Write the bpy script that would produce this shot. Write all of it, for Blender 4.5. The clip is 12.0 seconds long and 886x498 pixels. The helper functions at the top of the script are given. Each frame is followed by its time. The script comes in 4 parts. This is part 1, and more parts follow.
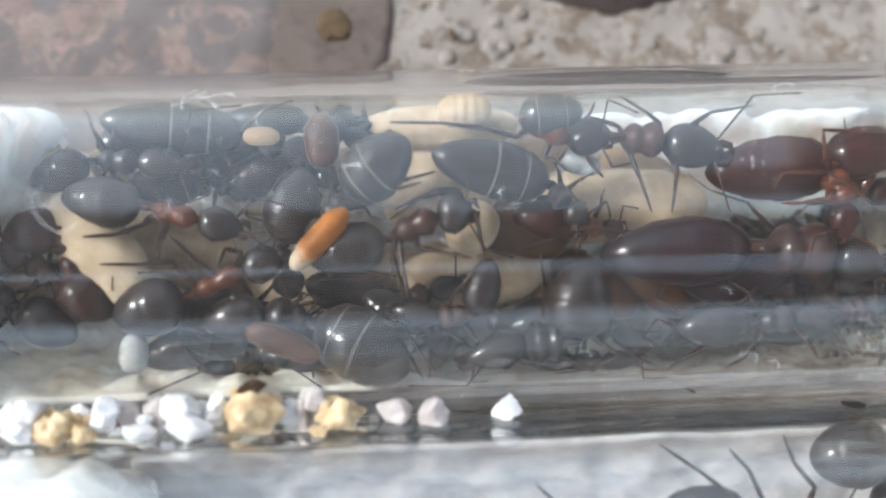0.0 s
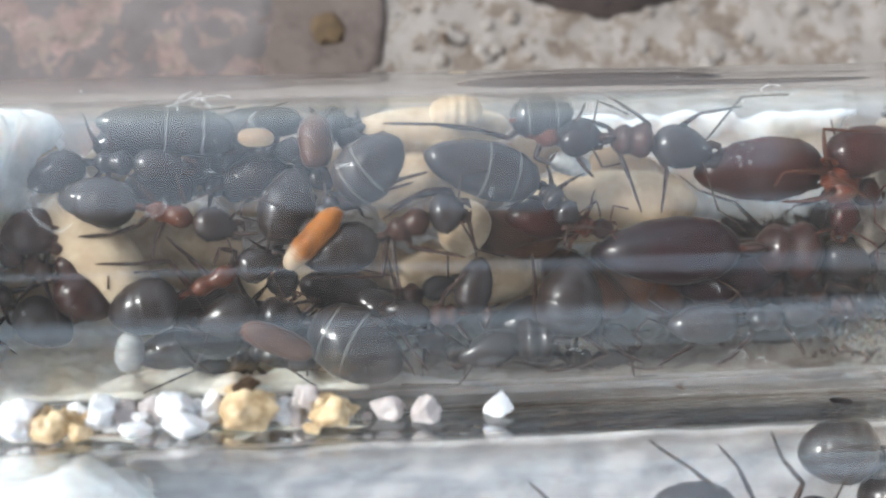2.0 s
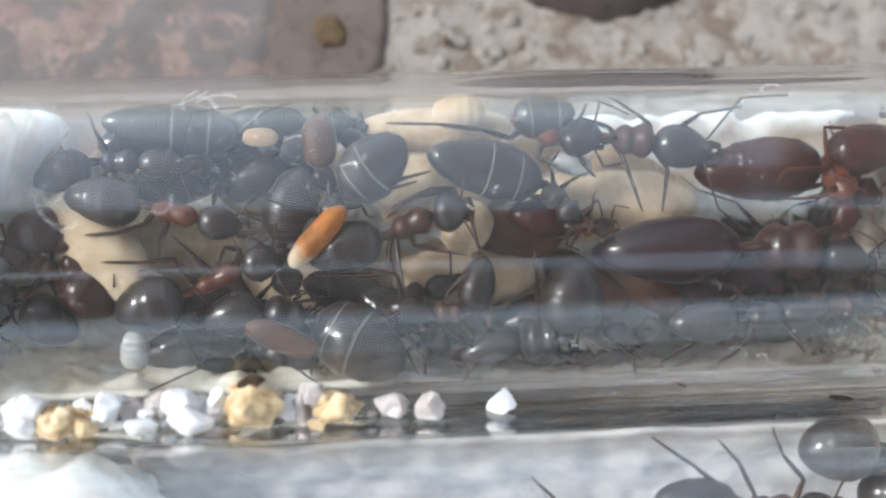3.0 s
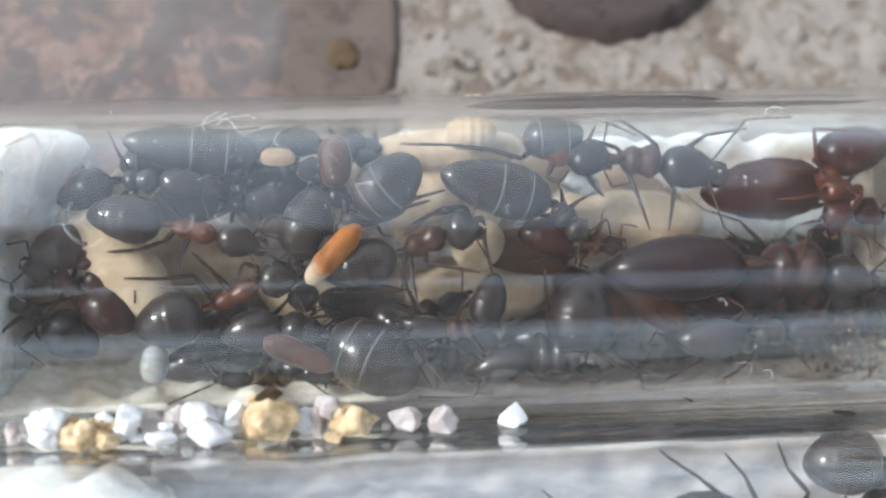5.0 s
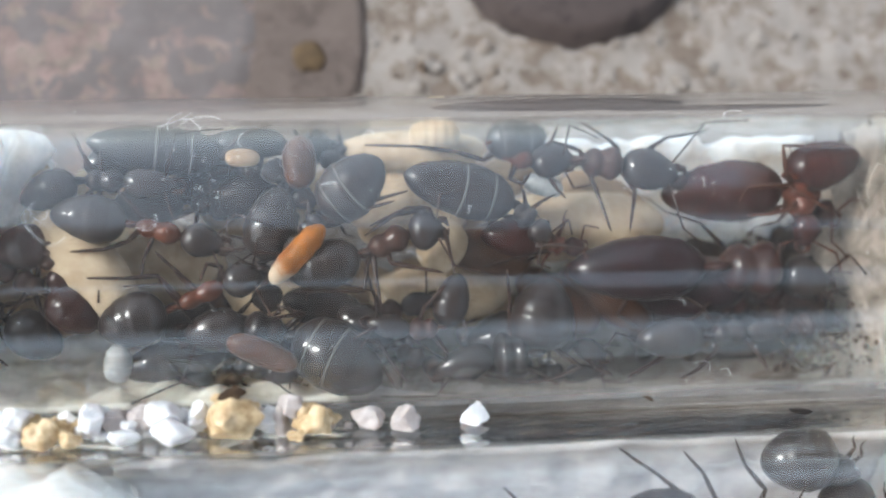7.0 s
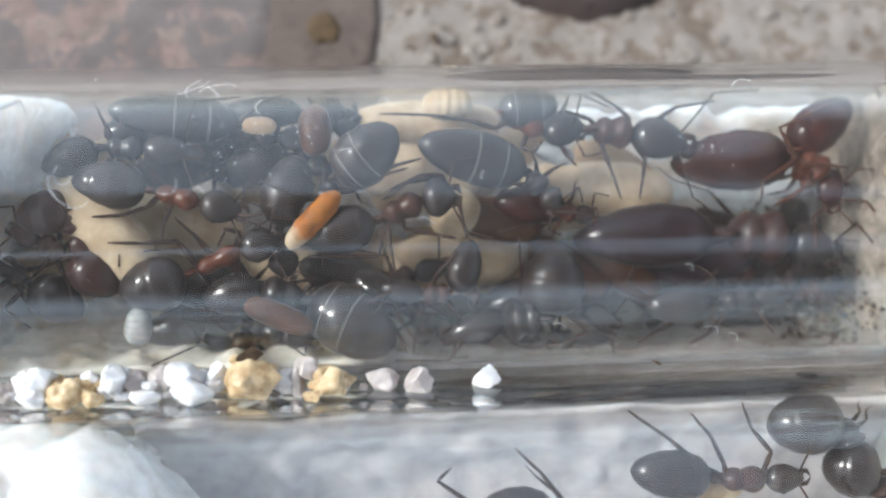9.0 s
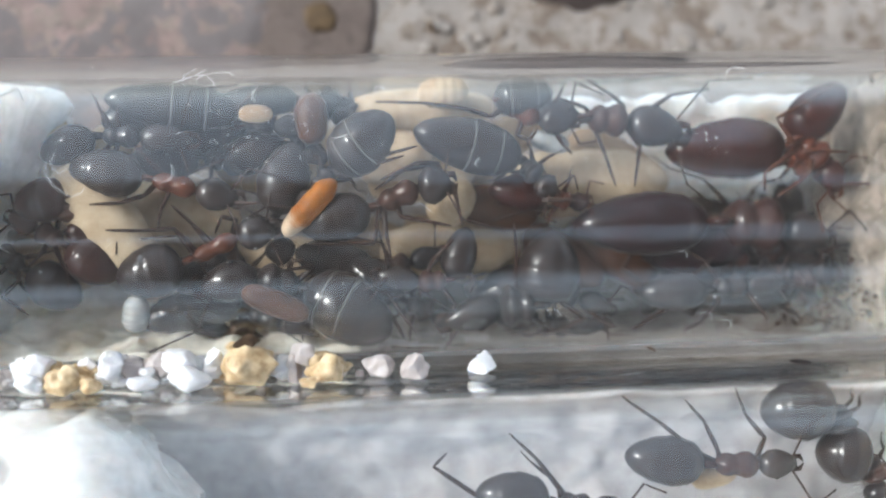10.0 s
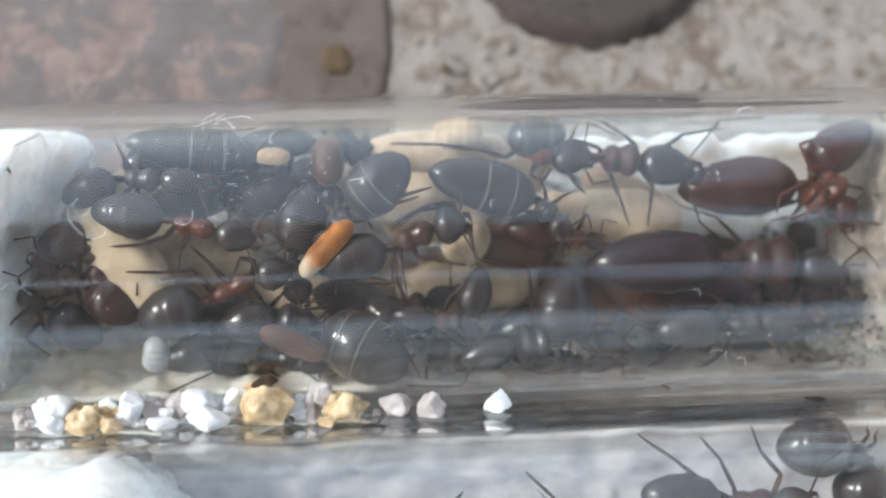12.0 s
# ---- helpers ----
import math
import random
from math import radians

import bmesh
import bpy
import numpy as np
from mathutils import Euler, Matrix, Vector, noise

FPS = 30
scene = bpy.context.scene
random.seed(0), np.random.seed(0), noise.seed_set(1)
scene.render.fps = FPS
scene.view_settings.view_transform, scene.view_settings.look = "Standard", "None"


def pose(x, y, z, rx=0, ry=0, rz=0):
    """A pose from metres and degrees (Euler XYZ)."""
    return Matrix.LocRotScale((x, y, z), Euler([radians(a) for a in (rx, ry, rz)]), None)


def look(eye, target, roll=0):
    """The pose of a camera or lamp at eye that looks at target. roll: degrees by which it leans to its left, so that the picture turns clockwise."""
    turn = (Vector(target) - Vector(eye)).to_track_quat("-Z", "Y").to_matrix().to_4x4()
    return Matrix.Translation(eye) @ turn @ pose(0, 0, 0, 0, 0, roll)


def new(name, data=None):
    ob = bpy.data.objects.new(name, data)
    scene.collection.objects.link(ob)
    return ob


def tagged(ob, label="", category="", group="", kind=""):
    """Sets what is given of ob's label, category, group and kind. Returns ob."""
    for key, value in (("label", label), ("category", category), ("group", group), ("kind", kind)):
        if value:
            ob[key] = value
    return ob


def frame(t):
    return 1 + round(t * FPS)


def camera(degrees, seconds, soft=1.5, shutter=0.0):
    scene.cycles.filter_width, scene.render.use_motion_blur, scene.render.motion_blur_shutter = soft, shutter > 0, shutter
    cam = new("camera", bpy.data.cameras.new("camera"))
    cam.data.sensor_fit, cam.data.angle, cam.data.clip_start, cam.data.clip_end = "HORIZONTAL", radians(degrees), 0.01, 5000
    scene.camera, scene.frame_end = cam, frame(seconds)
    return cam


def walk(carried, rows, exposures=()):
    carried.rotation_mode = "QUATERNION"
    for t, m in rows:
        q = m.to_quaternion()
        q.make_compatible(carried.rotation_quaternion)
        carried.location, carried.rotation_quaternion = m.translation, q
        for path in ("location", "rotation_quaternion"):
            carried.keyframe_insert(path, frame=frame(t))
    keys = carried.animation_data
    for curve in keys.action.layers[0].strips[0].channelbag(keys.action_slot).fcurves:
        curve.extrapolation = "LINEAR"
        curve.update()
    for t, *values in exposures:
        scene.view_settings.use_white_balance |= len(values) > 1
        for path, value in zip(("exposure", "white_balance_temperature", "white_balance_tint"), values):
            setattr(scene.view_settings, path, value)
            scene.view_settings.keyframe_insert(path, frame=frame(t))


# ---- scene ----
TILT = 15.0                     # the camera leans this far to the near side of the tubes
R_OUT, R_IN = 0.0077, 0.0067    # glass tube
AXIS_Z = 0.0078                 # height of the tubes' axes above the slab

cam = camera(44.2, 12.0, soft=2.4)
cam.data.dof.use_dof = True            # a close-up lens: sharp on the ants, soft on the slab behind
cam.data.dof.focus_distance = 0.0485
cam.data.dof.aperture_fstop = 30.0
PATH = [
    (0.0, pose(-0.003452, -0.013062, 0.055264, 15.139, -3.421, -2.682)),
    (0.5, pose(-0.003167, -0.013078, 0.055337, 15.243, -3.487, -2.701)),
    (1.0, pose(-0.003351, -0.013106, 0.055412, 15.456, -3.668, -2.785)),
    (1.5, pose(-0.003561, -0.013378, 0.055444, 15.463, -3.739, -2.778)),
    (2.0, pose(-0.003336, -0.013506, 0.055740, 15.488, -3.590, -2.826)),
    (2.5, pose(-0.003638, -0.014089, 0.055664, 15.639, -3.607, -2.861)),
    (3.0, pose(-0.003730, -0.014075, 0.055948, 16.028, -3.833, -2.930)),
    (5.0, pose(-0.004323, -0.014465, 0.057032, 17.039, -3.808, -2.785)),
    (5.5, pose(-0.004413, -0.014661, 0.057163, 16.790, -4.085, -2.809)),
    (6.0, pose(-0.003985, -0.014651, 0.057033, 16.903, -4.697, -2.972)),
    (6.5, pose(-0.003776, -0.014663, 0.057168, 17.028, -5.131, -3.115)),
    (7.0, pose(-0.003918, -0.014864, 0.057420, 17.387, -5.162, -3.130)),
    (9.0, pose(-0.004125, -0.015757, 0.058131, 16.347, -4.665, -2.821)),
    (9.5, pose(-0.003947, -0.015881, 0.058160, 16.021, -4.831, -2.847)),
    (10.0, pose(-0.003982, -0.016013, 0.058365, 15.890, -4.681, -2.867)),
    (10.5, pose(-0.004198, -0.016255, 0.058562, 16.160, -4.431, -2.771)),
    (11.0, pose(-0.004424, -0.016192, 0.058705, 17.129, -4.073, -2.874)),
    (11.5, pose(-0.004296, -0.016041, 0.058866, 17.383, -3.946, -2.931)),
    (12.0, pose(-0.004037, -0.015967, 0.058988, 17.723, -3.818, -2.967)),
]
walk(cam, PATH, exposures=[(0.0, 1.52, 5880, 4), (6.0, 1.45, 5880, 4), (12.0, 1.38, 5880, 4)])

# ---- sky and sun ----
SUN_ELEV, SUN_TURN = 42.0, 172.0     # turn: direction from which the sun shines, degrees from +x
world = bpy.data.worlds.new("sky")
scene.world = world
world.use_nodes = True
wn = world.node_tree.nodes
wl = world.node_tree.links
sky = wn.new("ShaderNodeTexSky")
sky.sky_type = "NISHITA"
sky.sun_disc = False
sky.sun_elevation = radians(SUN_ELEV)
sky.sun_rotation = radians(90.0 - SUN_TURN)
sky.dust_density = 1.8
sky.air_density = 1.0
veil = wn.new("ShaderNodeHueSaturation")     # thin high cloud greys the blue
veil.inputs["Saturation"].default_value = 0.36
wl.new(sky.outputs[0], veil.inputs["Color"])
wl.new(veil.outputs[0], wn["Background"].inputs[0])
wn["Background"].inputs[1].default_value = 0.15
sun_data = bpy.data.lights.new("sun", "SUN")
sun_data.energy = 1.0
sun_data.angle = radians(7.0)
sun_data.color = (1.0, 0.92, 0.82)
sun = new("sun", sun_data)
sd = Vector((math.cos(radians(SUN_ELEV)) * math.cos(radians(SUN_TURN)), math.cos(radians(SUN_ELEV)) * math.sin(radians(SUN_TURN)), math.sin(radians(SUN_ELEV))))
sun.matrix_world = look(tuple(sd * 3.0), (0, 0, 0))


# ---- materials ----
def material(name):
    m = bpy.data.materials.new(name)
    m.use_nodes = True
    return m, m.node_tree.nodes, m.node_tree.links, m.node_tree.nodes["Principled BSDF"]


def ramp(n, l, source, stops):
    r = n.new("ShaderNodeValToRGB")
    while len(r.color_ramp.elements) < len(stops):
        r.color_ramp.elements.new(0.5)
    for e, (p, c) in zip(r.color_ramp.elements, stops):
        e.position, e.color = p, (*c, 1.0)
    l.new(source, r.inputs[0])
    return r.outputs[0]


def tex(n, l, kind, scale, detail=3.0, rough=0.5, **extra):
    t = n.new(kind)
    t.inputs["Scale"].default_value = scale
    if "Detail" in t.inputs:
        t.inputs["Detail"].default_value = detail
    if "Roughness" in t.inputs:
        t.inputs["Roughness"].default_value = rough
    c = n.new("ShaderNodeTexCoord")
    l.new(c.outputs["Object"], t.inputs["Vector"])
    return t


def mix(n, l, a, b, fac, blend="MIX"):
    m = n.new("ShaderNodeMix")
    m.data_type, m.blend_type = "RGBA", blend
    if isinstance(fac, float):
        m.inputs[0].default_value = fac
    else:
        l.new(fac, m.inputs[0])
    for s, v in ((6, a), (7, b)):
        if isinstance(v, tuple):
            m.inputs[s].default_value = (*v, 1.0)
        else:
            l.new(v, m.inputs[s])
    return m.outputs[2]


def bump(n, l, p, height, strength, distance):
    b = n.new("ShaderNodeBump")
    b.inputs["Strength"].default_value = strength
    b.inputs["Distance"].default_value = distance
    l.new(height, b.inputs["Height"])
    l.new(b.outputs[0], p.inputs["Normal"])


def shell(name, dark, light, rough=0.28, coat=0.4, subsurface=0.0):
    """Chitin: two tones in soft blotches, a fine leathery relief, glossy."""
    m, n, l, p = material(name)
    big = tex(n, l, "ShaderNodeTexNoise", 900.0, 4.0, 0.6)
    mid = tex(n, l, "ShaderNodeTexNoise", 2200.0, 3.0)
    fine = tex(n, l, "ShaderNodeTexNoise", 5000.0, 2.0)
    l.new(ramp(n, l, big.outputs["Fac"], [(0.2, dark), (0.85, light)]), p.inputs["Base Color"])
    l.new(ramp(n, l, mid.outputs["Fac"], [(0.3, (rough * 1.1,) * 3), (0.7, (rough * 1.7,) * 3)]), p.inputs["Roughness"])
    p.inputs["Coat Weight"].default_value = min(1.0, coat * 1.5)
    p.inputs["Coat Roughness"].default_value = 0.19
    p.inputs["Specular IOR Level"].default_value = 0.06
    bump(n, l, p, fine.outputs["Fac"], 0.25, 0.00002)
    p.inputs["Subsurface Weight"].default_value = subsurface
    p.inputs["Subsurface Radius"].default_value = (0.0006, 0.0002, 0.0001)
    p.inputs["Subsurface Scale"].default_value = 1.0
    return m


BLACK = shell("black_chitin", (0.0115, 0.0085, 0.008), (0.032, 0.0225, 0.020), 0.26, 0.5)
PURPLE = shell("purple_black_chitin", (0.008, 0.004, 0.006), (0.022, 0.008, 0.009), 0.26, 0.4)
BROWN = shell("brown_chitin", (0.024, 0.011, 0.008), (0.062, 0.026, 0.016), 0.34, 0.3)
RED = shell("rusty_chitin", (0.045, 0.014, 0.007), (0.11, 0.034, 0.016), 0.34, 0.3)
DARK_RED = shell("dark_red_chitin", (0.013, 0.0025, 0.0018), (0.038, 0.006, 0.003), 0.32, 0.3)
QUEEN_BROWN = shell("dark_brown_chitin", (0.014, 0.006, 0.005), (0.038, 0.013, 0.009), 0.28, 0.4)
ORANGE_RED = shell("orange_red_chitin", (0.05, 0.012, 0.006), (0.12, 0.030, 0.012), 0.3, 0.4)
LEG = shell("leg_chitin", (0.014, 0.008, 0.006), (0.042, 0.020, 0.013), 0.35, 0.2)
LEG_RED = shell("red_leg_chitin", (0.03, 0.010, 0.006), (0.08, 0.026, 0.012), 0.35, 0.2)
def scaled(stops, k):
    return [(p, (c[0] * k * 1.04, c[1] * k, c[2] * k * 0.99)) for p, c in stops]


RING = shell("pale_membrane_stripe", (0.07, 0.066, 0.06), (0.16, 0.15, 0.135), 0.45, 0.1)
EYE = shell("eye_black", (0.006, 0.006, 0.007), (0.012, 0.012, 0.014), 0.12, 0.6)
COLOURS = {
    "black": (BLACK, BLACK, BLACK, LEG),
    "brown": (BLACK, BROWN, BLACK, LEG),
    "red": (BLACK, RED, BLACK, LEG),
    "queen": (PURPLE, QUEEN_BROWN, BLACK, LEG),
    "rust": (DARK_RED, ORANGE_RED, DARK_RED, LEG_RED),
    "dull": (QUEEN_BROWN, BROWN, QUEEN_BROWN, LEG),
    "pale": (BLACK, RED, BLACK, LEG),
    "mover": (DARK_RED, ORANGE_RED, DARK_RED, LEG_RED),
}


def silk_material(name, dark, light, rough=0.65, subsurface=0.25, scale=500.0, reach=0.001):
    m, n, l, p = material(name)
    big = tex(n, l, "ShaderNodeTexNoise", scale, 4.0, 0.65)
    fine = tex(n, l, "ShaderNodeTexNoise", 7000.0, 3.0)
    l.new(ramp(n, l, big.outputs["Fac"], [(0.3, dark), (0.65, light)]), p.inputs["Base Color"])
    p.inputs["Roughness"].default_value = rough
    p.inputs["Specular IOR Level"].default_value = 0.2
    p.inputs["Subsurface Weight"].default_value = subsurface
    p.inputs["Subsurface Radius"].default_value = (reach, reach * 0.75, reach * 0.6)
    p.inputs["Subsurface Scale"].default_value = 1.0
    bump(n, l, p, fine.outputs["Fac"], 0.3, 0.00005)
    return m


CREAM = silk_material("cream_silk", (0.29, 0.205, 0.125), (0.54, 0.43, 0.30))
TAN = silk_material("tan_silk", (0.03, 0.011, 0.004), (0.085, 0.031, 0.010), 0.4)
BEIGE_SILK = silk_material("beige_silk", (0.18, 0.115, 0.065), (0.36, 0.265, 0.17))
LARVA = silk_material("pale_larva_skin", (0.26, 0.265, 0.26), (0.38, 0.385, 0.38), 0.35, 0.4)
AMBER = silk_material("amber_skin", (0.12, 0.040, 0.006), (0.30, 0.108, 0.018), 0.5, 0.3, 1500.0)
# the pupa fades to a whitish end
an, al = AMBER.node_tree.nodes, AMBER.node_tree.links
place = an.new("ShaderNodeTexCoord")
along = an.new("ShaderNodeVectorMath")
along.operation = "DOT_PRODUCT"
along.inputs[1].default_value = (150.0, 150.0, 0.0)
al.new(place.outputs["Object"], along.inputs[0])
grain_tone = tex(an, al, "ShaderNodeTexNoise", 1800.0, 3.0)
uneven = an.new("ShaderNodeMath")
uneven.operation = "MULTIPLY_ADD"
uneven.inputs[1].default_value = 0.22
al.new(grain_tone.outputs["Fac"], uneven.inputs[0])
al.new(along.outputs["Value"], uneven.inputs[2])
shifted = an.new("ShaderNodeMath")
shifted.operation = "ADD"
shifted.inputs[1].default_value = 0.12
al.new(uneven.outputs[0], shifted.inputs[0])
pale = ramp(an, al, shifted.outputs[0], [(0.0, (1.0,) * 3), (0.08, (0.0,) * 3)])
skin = an["Principled BSDF"].inputs["Base Color"]
al.new(mix(an, al, skin.links[0].from_socket, (0.36, 0.28, 0.20), pale), skin)
COTTON = silk_material("white_cotton", (0.52, 0.515, 0.50), (0.74, 0.735, 0.72), 0.95, 1.0, 900.0, 0.004)
CREAM_COTTON = silk_material("cream_cotton", (0.60, 0.53, 0.43), (0.84, 0.77, 0.66), 0.95, 0.6, 900.0, 0.003)
BRIGHT_FILM = silk_material("bright_film", (0.31, 0.295, 0.295), (0.46, 0.44, 0.44), 0.95, 0.5, 600.0, 0.003)
COTTON_WORN = silk_material("worn_cotton", (0.11, 0.088, 0.07), (0.30, 0.255, 0.215), 0.95, 0.3, 800.0, 0.001)
# brown of the debris heap, and of the mat that darkens the dim end
DEBRIS_AND_DIM = silk_material("debris_and_dim_brown", (0.016, 0.010, 0.007), (0.055, 0.034, 0.022), 0.9, 0.0, 1200.0)
DIRT = silk_material("dark_crumb", (0.03, 0.02, 0.014), (0.10, 0.065, 0.04), 0.9, 0.0, 2000.0)
LINT = silk_material("white_lint", (0.75, 0.74, 0.72), (0.86, 0.85, 0.84), 0.8, 0.0)


def crystal(name, dark, light, trans):
    m, n, l, p = material(name)
    big = tex(n, l, "ShaderNodeTexNoise", 1400.0, 4.0, 0.65)
    l.new(ramp(n, l, big.outputs["Fac"], [(0.3, dark), (0.65, light)]), p.inputs["Base Color"])
    p.inputs["Roughness"].default_value = 0.35
    p.inputs["Transmission Weight"].default_value = trans
    p.inputs["Subsurface Weight"].default_value = 0.3
    p.inputs["Subsurface Radius"].default_value = (0.0003, 0.00025, 0.0002)
    p.inputs["Subsurface Scale"].default_value = 1.0
    bump(n, l, p, big.outputs["Fac"], 0.5, 0.00012)
    return m


QUARTZ = crystal("white_quartz", (0.74, 0.73, 0.74), (0.90, 0.89, 0.90), 0.15)
QUARTZ_PINK = crystal("rosy_quartz", (0.46, 0.40, 0.38), (0.66, 0.60, 0.58), 0.3)
OCHRE = crystal("ochre_sandstone", (0.30, 0.185, 0.08), (0.72, 0.57, 0.36), 0.0)

# clear glass with faint drawing streaks along its length
GLASS, gn, gl, gp = material("clear_glass")
gp.inputs["Base Color"].default_value = (0.985, 0.99, 0.988, 1.0)
gp.inputs["Transmission Weight"].default_value = 1.0
gp.inputs["IOR"].default_value = 1.54
gp.inputs["Roughness"].default_value = 0.0
streak = tex(gn, gl, "ShaderNodeTexNoise", 1.0, 3.0, 0.6)
stretch = gn.new("ShaderNodeMapping")
stretch.inputs["Scale"].default_value = (12.0, 900.0, 900.0)
gl.new(streak.inputs["Vector"].links[0].from_socket, stretch.inputs["Vector"])
gl.new(stretch.outputs[0], streak.inputs["Vector"])
bump(gn, gl, gp, streak.outputs["Fac"], 0.025, 0.00006)
# a film of dust and finger grease, uneven in smears; strengthened as haze over the darks
smear = tex(gn, gl, "ShaderNodeTexNoise", 260.0, 4.0, 0.6)
film = ramp(gn, gl, smear.outputs["Fac"], [(0.3, (0.004,) * 3), (0.55, (0.010,) * 3), (0.78, (0.026,) * 3)])
grime_haze = gn.new("ShaderNodeBsdfDiffuse")
grime_haze.inputs["Color"].default_value = (0.70, 0.73, 0.76, 1.0)
both = gn.new("ShaderNodeMixShader")
gl.new(film, both.inputs[0])
gl.new(gp.outputs[0], both.inputs[1])
gl.new(grime_haze.outputs[0], both.inputs[2])
gl.new(both.outputs[0], gn["Material Output"].inputs["Surface"])


def stone(name, stops, scale, grain, relief):
    """Stone: chips of several tones, sandy grain and pores."""
    stops = scaled(stops, 0.52)
    m, n, l, p = material(name)
    chips = tex(n, l, "ShaderNodeTexVoronoi", scale)
    warp = tex(n, l, "ShaderNodeTexNoise", scale * 1.3, 3.0)
    c = chips.inputs["Vector"].links[0].from_socket
    moved = n.new("ShaderNodeMix")
    moved.data_type = "RGBA"
    moved.blend_type = "LINEAR_LIGHT"
    moved.inputs[0].default_value = 0.0012
    l.new(c, moved.inputs[6])
    l.new(warp.outputs["Color"], moved.inputs[7])
    l.new(moved.outputs[2], chips.inputs["Vector"])
    chips.feature = "F1"
    sep = n.new("ShaderNodeSeparateColor")
    l.new(chips.outputs["Color"], sep.inputs[0])
    base = ramp(n, l, sep.outputs[0], stops)
    cloud = tex(n, l, "ShaderNodeTexNoise", grain, 4.0, 0.6)
    tone = ramp(n, l, cloud.outputs["Fac"], [(0.3, (0.72, 0.70, 0.68)), (0.7, (1.08, 1.07, 1.06))])
    l.new(mix(n, l, base, tone, 0.9, "MULTIPLY"), p.inputs["Base Color"])
    p.inputs["Roughness"].default_value = 0.85
    bump(n, l, p, cloud.outputs["Fac"], relief, 0.0004)
    return m


BEIGE_STONE = stone("beige_sandstone", [(0.04, (0.16, 0.115, 0.085)), (0.22, (0.25, 0.195, 0.15)), (0.6, (0.33, 0.265, 0.21)), (0.82, (0.40, 0.34, 0.28)), (0.95, (0.52, 0.475, 0.43))], 1050.0, 480.0, 0.5)
PINK_STONE = stone("pink_granite", [(0.05, (0.17, 0.15, 0.145)), (0.16, (0.28, 0.245, 0.205)), (0.3, (0.37, 0.275, 0.25)), (0.5, (0.50, 0.375, 0.34)), (0.62, (0.33, 0.29, 0.24)), (0.8, (0.42, 0.305, 0.28)), (0.95, (0.27, 0.24, 0.235))], 640.0, 420.0, 0.4)
BROWN_STONE = stone("brown_stone", [(0.1, (0.14, 0.105, 0.09)), (0.5, (0.185, 0.142, 0.12)), (0.9, (0.235, 0.185, 0.158))], 900.0, 350.0, 0.4)
DARK_STONE = stone("dark_stone", [(0.1, (0.045, 0.033, 0.03)), (0.5, (0.075, 0.055, 0.05)), (0.9, (0.12, 0.09, 0.082))], 700.0, 350.0, 0.5)
GRIT = stone("pale_grit", [(0.1, (0.30, 0.235, 0.175)), (0.5, (0.38, 0.32, 0.26)), (0.9, (0.52, 0.475, 0.43))], 600.0, 600.0, 0.5)
PAPER = silk_material("white_paper", (0.36, 0.335, 0.33), (0.52, 0.50, 0.495), 0.85, 0.0, 420.0)
TAN_STONE = silk_material("tan_fleck", (0.065, 0.043, 0.025), (0.11, 0.072, 0.038), 0.8, 0.0, 1500.0)
# for the unseen boards and wall that block parts of the sky
BLOCKER_BROWN = silk_material("blocker_brown", (0.30, 0.26, 0.225), (0.48, 0.425, 0.375), 0.8, 0.0, 60.0)
BLOCKER_GREY = silk_material("blocker_grey", (0.27, 0.26, 0.245), (0.36, 0.35, 0.33), 0.9, 0.0, 40.0)


# ---- building blocks ----
def part(name, bm, mat, parent=None, label="", smooth=True):
    me = bpy.data.meshes.new(name)
    bmesh.ops.recalc_face_normals(bm, faces=bm.faces)
    bm.to_mesh(me)
    bm.free()
    if smooth:
        me.polygons.foreach_set("use_smooth", [True] * len(me.polygons))
    me.materials.append(mat)
    ob = new(name, me)
    if parent is not None:
        ob.parent = parent
    if label:
        ob["label"] = label
    return ob


def side_axes(d):
    d = Vector(d).normalized()
    up = Vector((0, 0, 1)) if abs(d.z) < 0.9 else Vector((0, 1, 0))
    a = d.cross(up).normalized()
    return d, a, a.cross(d).normalized()


def sweep(bm, points, radii, seg=8, flat=1.0):
    """A closed tapering tube through the points."""
    points = [Vector(p) for p in points]
    rings = []
    for i, p in enumerate(points):
        d = points[min(i + 1, len(points) - 1)] - points[max(i - 1, 0)]
        d, a, b = side_axes(d)
        rings.append([bm.verts.new(p + (a * math.cos(w) + b * math.sin(w) * flat) * radii[i]) for w in (2 * math.pi * k / seg for k in range(seg))])
    for r0, r1 in zip(rings, rings[1:]):
        for k in range(seg):
            bm.faces.new((r0[k], r0[(k + 1) % seg], r1[(k + 1) % seg], r1[k]))
    bm.faces.new(rings[0][::-1])
    bm.faces.new(rings[-1])


def body(bm, p0, p1, width, profile, seg=24, flat=0.92):
    """A rounded body along p0-p1; profile(s) gives the radius as a share of half the width."""
    p0, p1 = Vector(p0), Vector(p1)
    steps = 40
    pts = [p0.lerp(p1, 0.5 - 0.5 * math.cos(math.pi * i / steps)) for i in range(steps + 1)]
    rad = [max(0.02, profile(0.5 - 0.5 * math.cos(math.pi * i / steps))) * width / 2 for i in range(steps + 1)]
    d, a, b = side_axes(p1 - p0)
    rings = []
    for p, r in zip(pts, rad):
        rings.append([bm.verts.new(p + (a * math.cos(w) + b * math.sin(w) * flat) * r) for w in (2 * math.pi * k / seg for k in range(seg))])
    for r0, r1 in zip(rings, rings[1:]):
        for k in range(seg):
            bm.faces.new((r0[k], r0[(k + 1) % seg], r1[(k + 1) % seg], r1[k]))
    bm.faces.new(rings[0][::-1])
    bm.faces.new(rings[-1])


